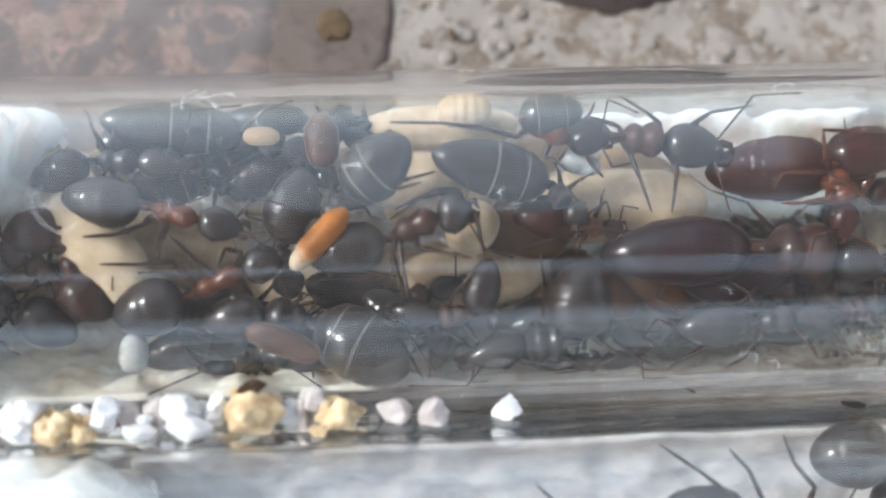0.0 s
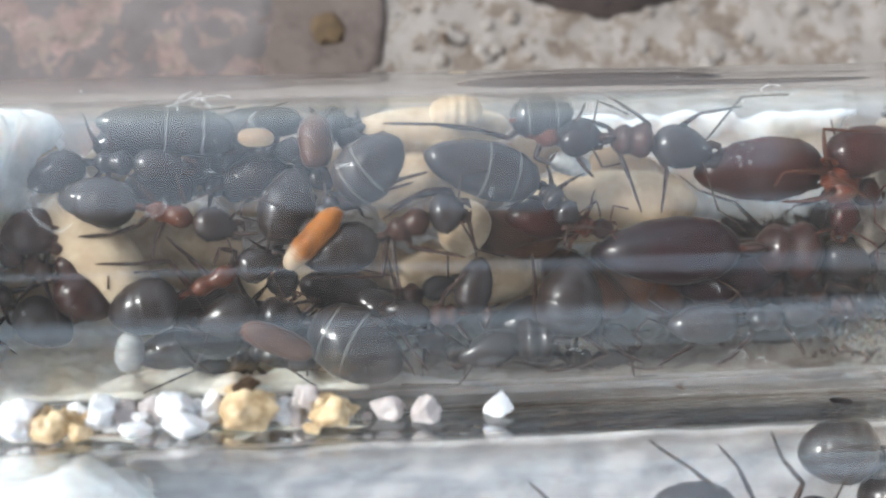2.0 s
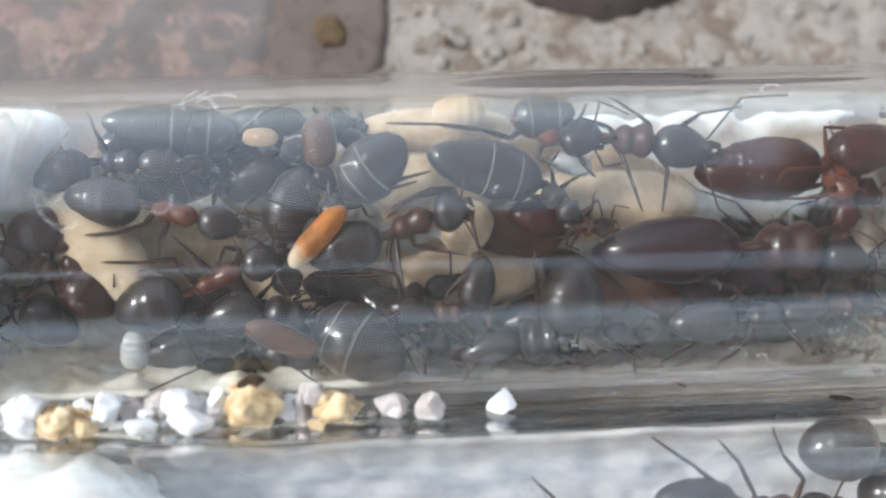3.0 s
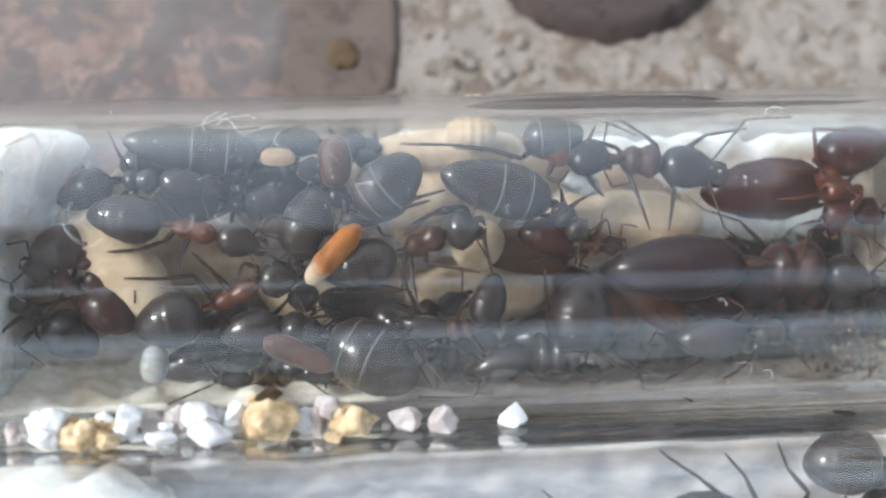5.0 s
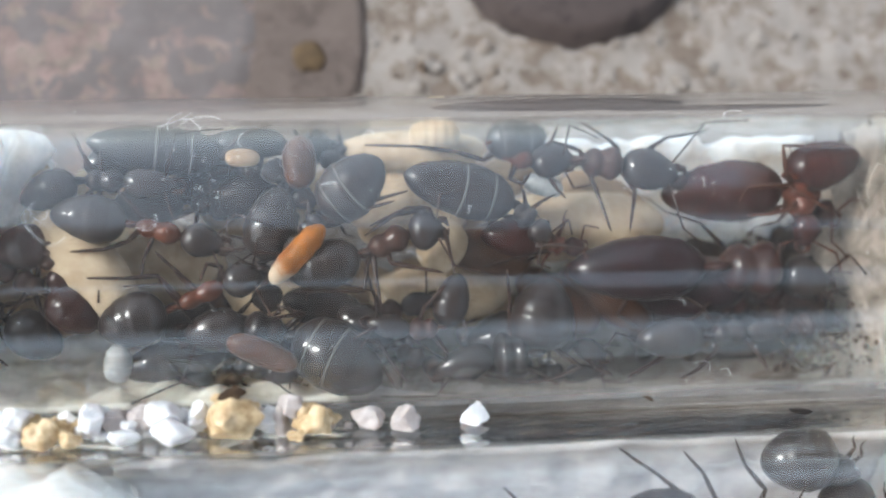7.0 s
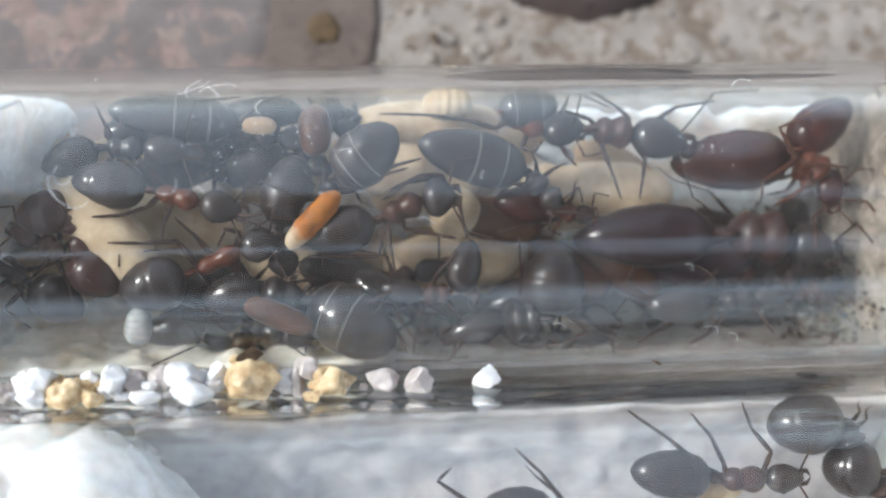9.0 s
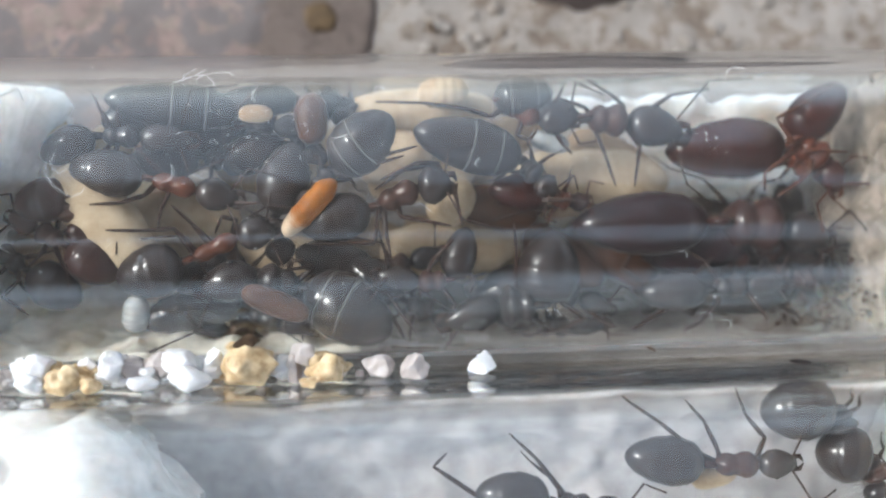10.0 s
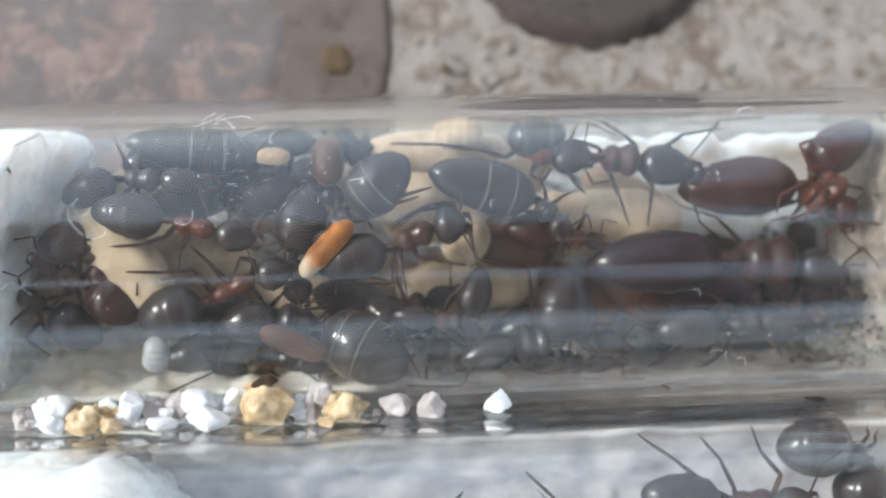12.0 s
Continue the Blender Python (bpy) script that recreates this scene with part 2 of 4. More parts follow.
def gaster_profile(s):
    """Pointed tip at s = 0, broad root, four overlapping plates."""
    egg = (1 - (1 - s) ** 2.6) ** 0.58 * (max(0.0, 1 - s ** 4.5)) ** 0.5 * 1.12
    step = ((1 - s) * 4.2) % 1.0
    return egg * (0.975 + 0.055 * step ** 0.7)


def thorax_profile(s):
    """Propodeum, a saddle, the broad mesonotum and pronotum, the neck."""
    e = (max(0.0, 1 - (2 * s - 1) ** 4)) ** 0.6
    bumps = 0.70 + 0.20 * math.exp(-((s - 0.26) / 0.16) ** 2) + 0.32 * math.exp(-((s - 0.70) / 0.20) ** 2) - 0.06 * math.exp(-((s - 0.44) / 0.07) ** 2)
    return e * bumps * (1.0 - 0.45 * max(0.0, s - 0.86) / 0.14)


def head_profile(s):
    e = (max(0.0, 1 - (2 * s - 1) ** 2)) ** 0.45
    return e * (1.04 - 0.42 * s * s)


def round_profile(s):
    return (max(0.0, 1 - (2 * s - 1) ** 2)) ** 0.5


def cocoon_profile(s):
    return (max(0.0, 1 - abs(2 * s - 1) ** 2.6)) ** 0.45


MM = 0.001
TUBE = pose(0, 0, AXIS_Z, TILT, 0, 0)      # frame of the main tube, leaned towards the eye
FRONT_Y, FRONT_Z = -15.5 * math.cos(radians(TILT)), 15.5 * math.sin(radians(TILT))


def inside(p, front):
    """Keeps a point, in mm, within the bore."""
    cy, cz = (FRONT_Y, FRONT_Z) if front else (0.0, 0.0)
    dy, dz = p[1] - cy, p[2] - cz
    r = math.hypot(dy, dz)
    if r > 6.5:
        dy, dz = dy * 6.5 / r, dz * 6.5 / r
    return Vector((p[0], cy + dy, cz + dz))


def ant(g0, g1, neck, mouth, gw, tw, hw, colours, limbs, label, group):
    """An ant from its abdomen's tip and root, neck and mouth (mm in the tube's frame), the widths of abdomen, thorax and head,
    and the limbs that stick out; the other legs fold round it."""
    front = "lower" in group
    rng = random.Random(label)
    mg, mt, mh, ml = COLOURS[colours]
    g0, g1, neck, mouth = Vector(g0), Vector(g1), Vector(neck), Vector(mouth)
    centre = (g1 + neck) / 2
    root = new("ant")
    root.empty_display_size = 0.001
    root.matrix_basis = TUBE @ Matrix.Translation(centre * MM)
    tagged(root, label, "ant", group)

    def loc(p):
        return (Vector(p) - centre) * MM

    # abdomen with pale rings where the plates meet; colours "pale": rings as painted glass reflections
    bm = bmesh.new()
    body(bm, loc(g0), loc(g1), gw * MM, gaster_profile, 28)
    gaster = part("abdomen", bm, mg, root)
    for s in ((0.50, 0.76) if "ring" in label else (0.30, 0.52, 0.74) if colours == "pale" else ()):
        bm = bmesh.new()
        c = loc(g0).lerp(loc(g1), s)
        d = (loc(g1) - loc(g0)).normalized() * gw * MM * 0.022
        r = gaster_profile(s) * gw * MM / 2 * 1.012
        dd, a, b = side_axes(d)
        rings = []
        for off, rr in ((-1, 0.985), (-0.7, 1.0), (0.7, 1.0), (1, 0.985)):
            rings.append([bm.verts.new(c + d * off + (a * math.cos(w) + b * math.sin(w) * 0.92) * r * rr) for w in (2 * math.pi * k / 28 for k in range(28))])
        for r0, r1 in zip(rings, rings[1:]):
            for k in range(28):
                bm.faces.new((r0[k], r0[(k + 1) % 28], r1[(k + 1) % 28], r1[k]))
        part("ring", bm, RING, gaster, "pale band, membrane ring and painted reflection stripe")
    # fine bristles on the abdomen
    bm = bmesh.new()
    d, a, b = side_axes(g1 - g0)
    for _ in range(46):
        s, w = rng.uniform(0.04, 0.93), rng.uniform(0, 2 * math.pi)
        r = gaster_profile(s) * gw / 2
        out = a * math.cos(w) + b * math.sin(w) * 0.92
        p = g0.lerp(g1, s) + out * r * 0.99
        q = p + out * rng.uniform(0.12, 0.22) - d * rng.uniform(0.08, 0.2)
        if (inside(q, front) - q).length < 0.05:
            sweep(bm, [loc(p), loc((p + q) / 2 + out * 0.02), loc(q)], [0.008 * MM, 0.006 * MM, 0.002 * MM], 3)
    if len(bm.verts):
        tagged(part("bristles", bm, RING, gaster, "fine pale bristles"), kind="stuff")
    else:
        bm.free()
    # waist
    t0 = g1.lerp(neck, 0.16)
    bm = bmesh.new()
    body(bm, loc(g1.lerp(g0, 0.06)), loc(g1.lerp(neck, 0.22)), tw * 0.34 * MM, round_profile, 14, 1.0)
    d, a, b = side_axes(neck - g1)
    at = g1.lerp(neck, 0.09) + b * tw * 0.12
    body(bm, loc(at - b * tw * 0.34), loc(at + b * tw * 0.38), tw * 0.52 * MM, round_profile, 14, 0.42)
    part("waist", bm, mt, root, "narrow waist with an upright scale")
    bm = bmesh.new()
    body(bm, loc(t0), loc(neck.lerp(mouth, 0.06)), tw * MM, thorax_profile, 22, 1.05)
    part("thorax", bm, mt, root)
    bm = bmesh.new()
    body(bm, loc(neck), loc(mouth), hw * MM, head_profile, 24, 0.82)
    head = part("head", bm, mh, root)
    hd, ha, hb = side_axes(mouth - neck)
    hl = (mouth - neck).length
    for sgn in (-1, 1):
        bm = bmesh.new()
        c = neck + hd * hl * 0.42 + ha * sgn * hw * 0.43 + hb * hw * 0.14
        body(bm, loc(c - hd * hl * 0.07), loc(c + hd * hl * 0.07), hw * 0.13 * MM, round_profile, 10)
        part("eye", bm, EYE, head, "small black eye")
        bm = bmesh.new()
        m0 = mouth - hd * hl * 0.10 + ha * sgn * hw * 0.20
        m1 = mouth + hd * hl * 0.08 + ha * sgn * hw * 0.20
        m2 = mouth + hd * hl * 0.17 + ha * sgn * hw * 0.02
        sweep(bm, [loc(m0), loc(m1), loc(m2)], [hw * 0.10 * MM, hw * 0.08 * MM, hw * 0.02 * MM], 8, 0.6)
        part("mandible", bm, ml, head)
        # feeler: a straight scape, then a bent whip
        e0 = neck + hd * hl * 0.80 + ha * sgn * hw * 0.22 + hb * hw * 0.25
        e1 = inside(e0 + hd * hl * rng.uniform(0.1, 0.5) + ha * sgn * hl * rng.uniform(0.5, 0.9) + hb * hl * 0.1, front)
        e2 = inside(e1 + hd * hl * rng.uniform(0.4, 0.9) + ha * sgn * hl * rng.uniform(-0.4, 0.3), front)
        bm = bmesh.new()
        n_ = 9
        pts = [e0, e0.lerp(e1, 0.5), e1] + [e1.lerp(e2, k / n_) + hb * 0.06 * math.sin(3.1 * k / n_) for k in range(1, n_ + 1)]
        rad = [0.045, 0.05, 0.055] + [0.05 - 0.018 * abs(k % 2) * (k < n_) for k in range(1, n_ + 1)]
        sweep(bm, [loc(p) for p in pts], [r * MM for r in rad], 7)
        part("feeler", bm, ml, head)
    # limbs that show, then folded legs
    td, ta, tb = side_axes(neck - g1)
    made = 0
    for limb in limbs:
        pts = [Vector(p) for p in limb]
        roots = [g1.lerp(neck, 0.3 + 0.1 * k) for k in range(7)] + [neck.lerp(mouth, 0.8)]
        base = min(roots, key=lambda q: (q - pts[0]).length)
        if (base - pts[0]).length > 0.15:
            pts.insert(0, base)
        dense, rad = [], []
        for i, (p, q) in enumerate(zip(pts, pts[1:])):
            for k in range(4):
                dense.append(p.lerp(q, k / 4))
                s = (i + k / 4) / (len(pts) - 1)
                rad.append((0.105 * (1 - s) ** 0.8 + 0.045) * (1.0 - 0.22 * (k == 0 and i > 0)))
        dense.append(pts[-1])
        rad.append(0.03)
        bm = bmesh.new()
        sweep(bm, [loc(p) for p in dense], [r * MM for r in rad], 8)
        part("leg", bm, ml, root)
        made += 1
    tl = max((neck - g1).length, 1.2)
    for i in range(max(0, (3 if front else 4) - made)):
        sgn = 1 if i % 2 else -1
        at = g1.lerp(neck, 0.35 + 0.17 * (i // 2)) + ta * sgn * tw * 0.3 - tb * tw * 0.25
        fan = (i // 2 - 1) * 0.8 + rng.uniform(-0.3, 0.3)
        way = (ta * sgn * math.cos(fan) + td * math.sin(fan)).normalized()
        knee = inside(at + way * tl * rng.uniform(0.45, 0.65) + tb * tl * 0.18, front)
        foot = inside(knee + way * tl * rng.uniform(0.2, 0.5) - tb * tl * rng.uniform(0.4, 0.75) + td * rng.uniform(-0.3, 0.3), front)
        toe = inside(foot + way * tl * 0.3 - tb * 0.15, front)
        bm = bmesh.new()
        pts = [at, at.lerp(knee, 0.35), at.lerp(knee, 0.8), knee, knee.lerp(foot, 0.3), knee.lerp(foot, 0.8), foot, toe]
        sweep(bm, [loc(p) for p in pts], [r * MM for r in (0.10, 0.125, 0.085, 0.06, 0.08, 0.055, 0.036, 0.022)], 8)
        part("leg", bm, ml, root)
    return root


def pod(name, p0, p1, width, mat, label, category, group="", rings=0, lump=0.04, front=False, profile=cocoon_profile):
    """A cocoon or larva between two points, mm in the tube's frame."""
    p0, p1 = Vector(p0), Vector(p1)
    c = (p0 + p1) / 2
    root_m = TUBE @ Matrix.Translation(c * MM)
    bm = bmesh.new()

    def prof(s):
        return profile(s) * (1.0 + (0.035 * math.sin(s * rings * 2 * math.pi) if rings else 0.0))
    body(bm, (p0 - c) * MM, (p1 - c) * MM, width * MM, prof, 26, 0.95)
    for v in bm.verts:
        q = Vector(v.co) / MM + c
        v.co += Vector(noise.noise_vector(q * 0.9)) * width * lump * MM
    ob = part(name, bm, mat)
    ob.matrix_basis = root_m
    return tagged(ob, label, category, group)


def blob(bm, centre, size, seed, levels=2, rough=0.25, cut=0.0):
    """An irregular grain."""
    r = bmesh.ops.create_icosphere(bm, subdivisions=levels, radius=1.0)["verts"]
    rng = random.Random(seed)
    off = Vector((rng.uniform(-50, 50), rng.uniform(-50, 50), rng.uniform(-50, 50)))
    planes = [(Vector((rng.gauss(0, 1), rng.gauss(0, 1), rng.gauss(0, 1))).normalized(), rng.uniform(0.42, 0.8)) for _ in range(11)]
    for v in r:
        d = Vector(v.co)
        if cut:
            for pn, ph in planes:
                k = d.dot(pn)
                if k > ph:
                    d -= pn * (k - ph) * cut
        d *= 1.0 + rough * noise.noise(d * 1.6 + off) + rough * 0.35 * noise.noise(d * 4.0 + off)
        v.co = Vector(centre) + Vector((d.x * size[0], d.y * size[1], d.z * size[2]))


# ---- slab under the tubes ----
def slab():
    bm = bmesh.new()
    nx, ny, w, d = 150, 110, 0.075, 0.055
    grid = [[bm.verts.new((w * (i / nx - 0.5), d * (j / ny - 0.45), 0.0)) for i in range(nx + 1)] for j in range(ny + 1)]
    for row in grid:
        for v in row:
            v.co.z = -0.00028 + 0.00013 * noise.noise(v.co * 900.0) + 0.00008 * noise.noise(v.co * 2300.0)
    for j in range(ny):
        for i in range(nx):
            bm.faces.new((grid[j][i], grid[j][i + 1], grid[j + 1][i + 1], grid[j + 1][i]))
    edge = [e for e in bm.edges if e.is_boundary]
    low = bmesh.ops.extrude_edge_only(bm, edges=edge)["geom"]
    for v in low:
        if isinstance(v, bmesh.types.BMVert):
            v.co.z = -0.02
    ob = part("slab", bm, BEIGE_STONE)
    tagged(ob, "pale beige gritty sandstone slab under the glass tubes", "stone slab", kind="structure")
    return ob


SLAB = slab()

bm = bmesh.new()
for q in ((-0.4, -0.4), (0.4, -0.4), (0.4, 0.4), (-0.4, 0.4)):
    bm.verts.new((q[0], q[1], -0.0205))
bm.faces.new(bm.verts)
tagged(part("table_top", bm, BEIGE_STONE), "pale stone table top under the slab", "table top", kind="structure")


def slab_block(name, outline, top, mat, label, category):
    """A flat stone with a rounded rim lying on the slab; outline in mm."""
    bm = bmesh.new()
    n_ = len(outline)
    cx, cy = sum(p[0] for p in outline) / n_, sum(p[1] for p in outline) / n_
    rings = []
    for inset, z in ((-0.10, -0.5), (0.0, -0.2), (0.04, top * 0.7), (0.12, top), (0.45, top), (0.8, top)):
        rings.append([bm.verts.new(((cx + (x - cx) * (1 - inset)) * MM, (cy + (y - cy) * (1 - inset)) * MM, z * MM + 0.00012 * (noise.noise(Vector((x, y, inset * 3)) * 0.9)) * (inset > 0))) for x, y in outline])
    for r0, r1 in zip(rings, rings[1:]):
        for k in range(n_):
            bm.faces.new((r0[k], r0[(k + 1) % n_], r1[(k + 1) % n_], r1[k]))
    bm.faces.new(rings[-1])
    bm.faces.new(rings[0][::-1])
    ob = part(name, bm, mat)
    tagged(ob, label, category)
    return ob


def rounded(cx, cy, rx, ry, power=2.0, n_=40, wob=0.03, seed=1.0):
    pts = []
    for k in range(n_):
        a = 2 * math.pi * k / n_
        c, s = math.cos(a), math.sin(a)
        r = (abs(c) ** power + abs(s) ** power) ** (-1 / power) * (1 + wob * noise.noise(Vector((c * 2, s * 2, seed))))
        pts.append((cx + rx * r * c, cy + ry * r * s))
    return pts


slab_block("granite_block", rounded(-17.4, 18.6, 9.7, 9.6, 4.0, 60, 0.08, 3.0), 0.05, PINK_STONE, "pink and grey mottled granite block lying on the slab", "granite block")
slab_block("brown_stone", rounded(-5.4, 16.8, 3.75, 6.4, 2.6, 44, 0.06, 7.0), 0.03, BROWN_STONE, "smooth brown stone with an ochre spot beside the granite", "stone")
bm = bmesh.new()
blob(bm, (0, 0, 0), (0.0009, 0.0010, 0.00012), 12, 3, 0.4)
tagged(part("ochre_chip", bm, TAN_STONE), "ochre fleck on the brown stone", "chip").location = (-0.0049, 0.01475, 0.00006)
slab_block("dark_disc", rounded(11.05, 23.6, 8.0, 8.0, 2.0, 64, 0.012, 5.0), 0.9, DARK_STONE, "dark brown round stone disc on the slab", "stone disc")
slab_block("dark_stone", rounded(23.5, 29.6, 8.0, 4.2, 2.4, 48, 0.05, 9.0), 0.7, DARK_STONE, "long dark brown stone on the slab near the disc", "stone")
bm = bmesh.new()
blob(bm, (0, 0, 0), (0.00016, 0.00034, 0.00014), 31, 2, 0.3)
tagged(part("pebble", bm, DIRT), "tiny dark pebble on the pale slab", "pebble").location = (0.00165, 0.0140, 0.0001)


def paper():
    """A sheet of white paper under the second tube, its far edge slightly uneven."""
    bm = bmesh.new()
    n_ = 60
    top = [[], []]
    for i in range(n_ + 1):
        x = -0.036 + 0.072 * i / n_
        far = -0.0086 + 0.0105 * min(1.0, max(0.0, (0.002 - x) / 0.016)) + 0.0001 * noise.noise(Vector((x * 300, 0, 0)))
        for k, y in ((0, -0.0238), (1, far)):
            top[k].append(bm.verts.new((x, y, 0.00007)))
    for i in range(n_):
        bm.faces.new((top[0][i], top[0][i + 1], top[1][i + 1], top[1][i]))
    low = bmesh.ops.extrude_face_region(bm, geom=list(bm.faces))["geom"]
    for v in low:
        if isinstance(v, bmesh.types.BMVert):
            v.co.z -= 0.0001
    tagged(part("paper", bm, PAPER, smooth=False), "white paper strip under the second glass tube", "paper")


paper()


def grit():
    bm = bmesh.new()
    rng = random.Random(8)
    made = 0
    while made < 180:
        x, y = rng.uniform(-24, 27), rng.uniform(-8, 24)
        if (x < -8.2 and y > 9.0) or (abs(x + 5) < 3.6 and y > 12.2) or math.hypot(x - 11.05, y - 23.6) < 8.2 or (abs(y) < 3.2 or abs(y + 15.5) < 3.2):
            continue
        r = rng.uniform(0.2, 0.48)
        blob(bm, (x * MM, y * MM, -0.22 * MM + r * 0.05 * MM), (r * MM, r * rng.uniform(0.7, 1.2) * MM, r * 0.28 * MM), made, 2, 0.35)
        made += 1
    tagged(part("grit", bm, GRIT), "pale sandy grit on the slab", "grit", kind="stuff")


grit()

# ---- the two glass tubes ----
def glass_tube(y, x0, x1, label):
    bm = bmesh.new()
    seg = 128
    lip = 0.00025
    prof = [(x0, R_IN + lip), (x0, R_OUT - lip), (x0 + lip, R_OUT), (x0 + 0.001, R_OUT), (x0 + 0.002, R_OUT),
            (x1 - 0.002, R_OUT), (x1 - 0.001, R_OUT), (x1 - lip, R_OUT), (x1, R_OUT - lip), (x1, R_IN + lip), (x1 - lip, R_IN),
            (x1 - 0.001, R_IN), (x1 - 0.002, R_IN), (x0 + 0.002, R_IN), (x0 + 0.001, R_IN), (x0 + lip, R_IN)]
    rings = [[bm.verts.new((x, r * math.cos(w), r * math.sin(w))) for w in (2 * math.pi * k / seg for k in range(seg))] for x, r in prof]
    for i in range(len(rings)):
        r0, r1 = rings[i], rings[(i + 1) % len(rings)]
        for k in range(seg):
            bm.faces.new((r0[k], r0[(k + 1) % seg], r1[(k + 1) % seg], r1[k]))
    ob = part("glass_tube", bm, GLASS)
    ob.location = (0, y, AXIS_Z)
    ob.visible_shadow = False
    return tagged(ob, label, "test tube", "glass tubes side by side")


glass_tube(0.0, -0.034, 0.030, "clear glass test tube crowded with ants, closed with cotton")
glass_tube(-0.0155, -0.034, 0.030, "clear glass test tube beside the crowded one, few ants")


# ---- cotton plugs ----
def plug(y, xa, xb, mat, label, lean=0.0, seed=0.0, rough=0.0006, taper=0.0):
    bm = bmesh.new()
    seg, steps = 64, 22
    rings = []
    for i in range(steps + 1):
        s = i / steps
        x = xa + (xb - xa) * s
        r = 0.00655 * min(1.0, 0.35 + 2.6 * min(s, 1 - s) ** 0.5) if 0 < i < steps else 0.0011
        if taper:
            r *= min(1.0, 0.3 + s / taper)
        ring = []
        for k in range(seg):
            w = 2 * math.pi * k / seg
            p = Vector((x, r * math.cos(w), r * math.sin(w)))
            p.x += lean * max(0.0, p.y + p.z * 0.3 - 0.0012) * (1 - s)
            q = p * 700.0 + Vector((seed, 0, 0))
            p += Vector(noise.noise_vector(q)) * rough + Vector(noise.noise_vector(q * 3.1)) * rough * 0.45
            rr = math.hypot(p.y, p.z)
            if rr > 0.0066:
                p.y, p.z = p.y * 0.0066 / rr, p.z * 0.0066 / rr
            ring.append(bm.verts.new(p))
        rings.append(ring)
    for r0, r1 in zip(rings, rings[1:]):
        for k in range(seg):
            bm.faces.new((r0[k], r0[(k + 1) % seg], r1[(k + 1) % seg], r1[k]))
    bm.faces.new(rings[0][::-1])
    bm.faces.new(rings[-1])
    ob = part("cotton_plug", bm, mat)
    ob.location = (0, y, AXIS_Z)
    tagged(ob, label, "cotton plug", "cotton plugs")
    # loose fibres on its face
    bm = bmesh.new()
    rng = random.Random(int(seed * 10) + 5)
    for _ in range(170):
        a, r = rng.uniform(0, 2 * math.pi), 0.0063 * rng.random() ** 0.5
        deep = rng.uniform(-0.0006, 0.0012)
        if taper:
            deep = rng.uniform(0.001, 0.010)
            r = 0.0062 * min(1.0, 0.25 + deep / abs(xb - xa) / taper)
        p = Vector((xa + deep * (1 if xb > xa else -1), r * math.cos(a), r * math.sin(a)))
        pts = [p]
        d = Vector((rng.gauss(0, 1), rng.gauss(0, 1), rng.gauss(0, 1))).normalized()
        for _k in range(6):
            d = (d + Vector((rng.gauss(0, 0.5), rng.gauss(0, 0.5), rng.gauss(0, 0.5)))).normalized()
            q = pts[-1] + d * 0.00035
            rr = math.hypot(q.y, q.z)
            if rr > 0.0064:
                q.y, q.z = q.y * 0.0064 / rr, q.z * 0.0064 / rr
            pts.append(q)
        sweep(bm, pts, [0.000022] * len(pts), 4)
    tagged(part("fibres", bm, mat, ob), kind="stuff")
    return ob


plug(0.0, -0.0200, -0.031, COTTON, "white fluffy cotton plug deep in the tube", 0.75, 1.0, 0.0010)
plug(0.0, 0.0216, 0.0295, COTTON_WORN, "worn beige cotton plug speckled with dark crumbs", 0.0, 4.0, 0.0011)
plug(-0.0155, 0.0222, 0.0295, COTTON, "white cotton plug in the second tube", 0.0, 7.0, 0.0006)
plug(-0.0155, -0.0100, -0.031, COTTON, "white cotton plug far down the second tube", 0.0, 11.0, 0.0009, 0.3)


def wisp(x0, x1, a0, a1, label, shift, mat=COTTON, name="cotton_tuft", category="cotton tuft", y0=0.0):
    """A loose tuft or mat along the back of the bore, between two angles."""
    bm = bmesh.new()
    nx, ny = 96, 40
    grid = []
    for j in range(ny + 1):
        row = []
        for i in range(nx + 1):
            a = radians(a0 + (a1 - a0) * j / ny)
            x = x0 + (x1 - x0) * i / nx
            edge = min(1.0, 6 * min(i / nx, 1 - i / nx, j / ny, 1 - j / ny) + 0.15)
            u, v_ = 40 * i / nx, 14 * j / ny
            x += 0.0016 * noise.noise(Vector((v_ * 0.4, u * 0.12, 7))) * (1.0 if min(i, nx - i) < 3 else 0.3)
            a += 0.22 * noise.noise(Vector((u * 0.23, 3 + shift, v_ * 0.1)))
            rr = 0.0064 - 0.0011 * edge * (0.6 + 0.5 * noise.noise(Vector((x * 500, a * 3, 0))))
            p = Vector((x, -rr * math.cos(a), -rr * math.sin(a))) + (Vector(noise.noise_vector(Vector((x * 900, a * 6, 2)))) * 0.00034 + Vector(noise.noise_vector(Vector((x * 2300, a * 15, 5)))) * 0.00016) * edge
            row.append(bm.verts.new(p))
        grid.append(row)
    for j in range(ny):
        for i in range(nx):
            bm.faces.new((grid[j][i], grid[j][i + 1], grid[j + 1][i + 1], grid[j + 1][i]))
    back = bmesh.ops.extrude_face_region(bm, geom=list(bm.faces))["geom"]
    for v in back:
        if isinstance(v, bmesh.types.BMVert):
            k = 0.0066 / math.hypot(v.co.y, v.co.z)
            v.co.y, v.co.z = v.co.y * k, v.co.z * k
    ob = part(name, bm, mat)
    ob.matrix_basis = pose(0, y0, AXIS_Z, TILT, 0, 0)
    tagged(ob, label, category, "" if mat == DEBRIS_AND_DIM else "cotton tufts")


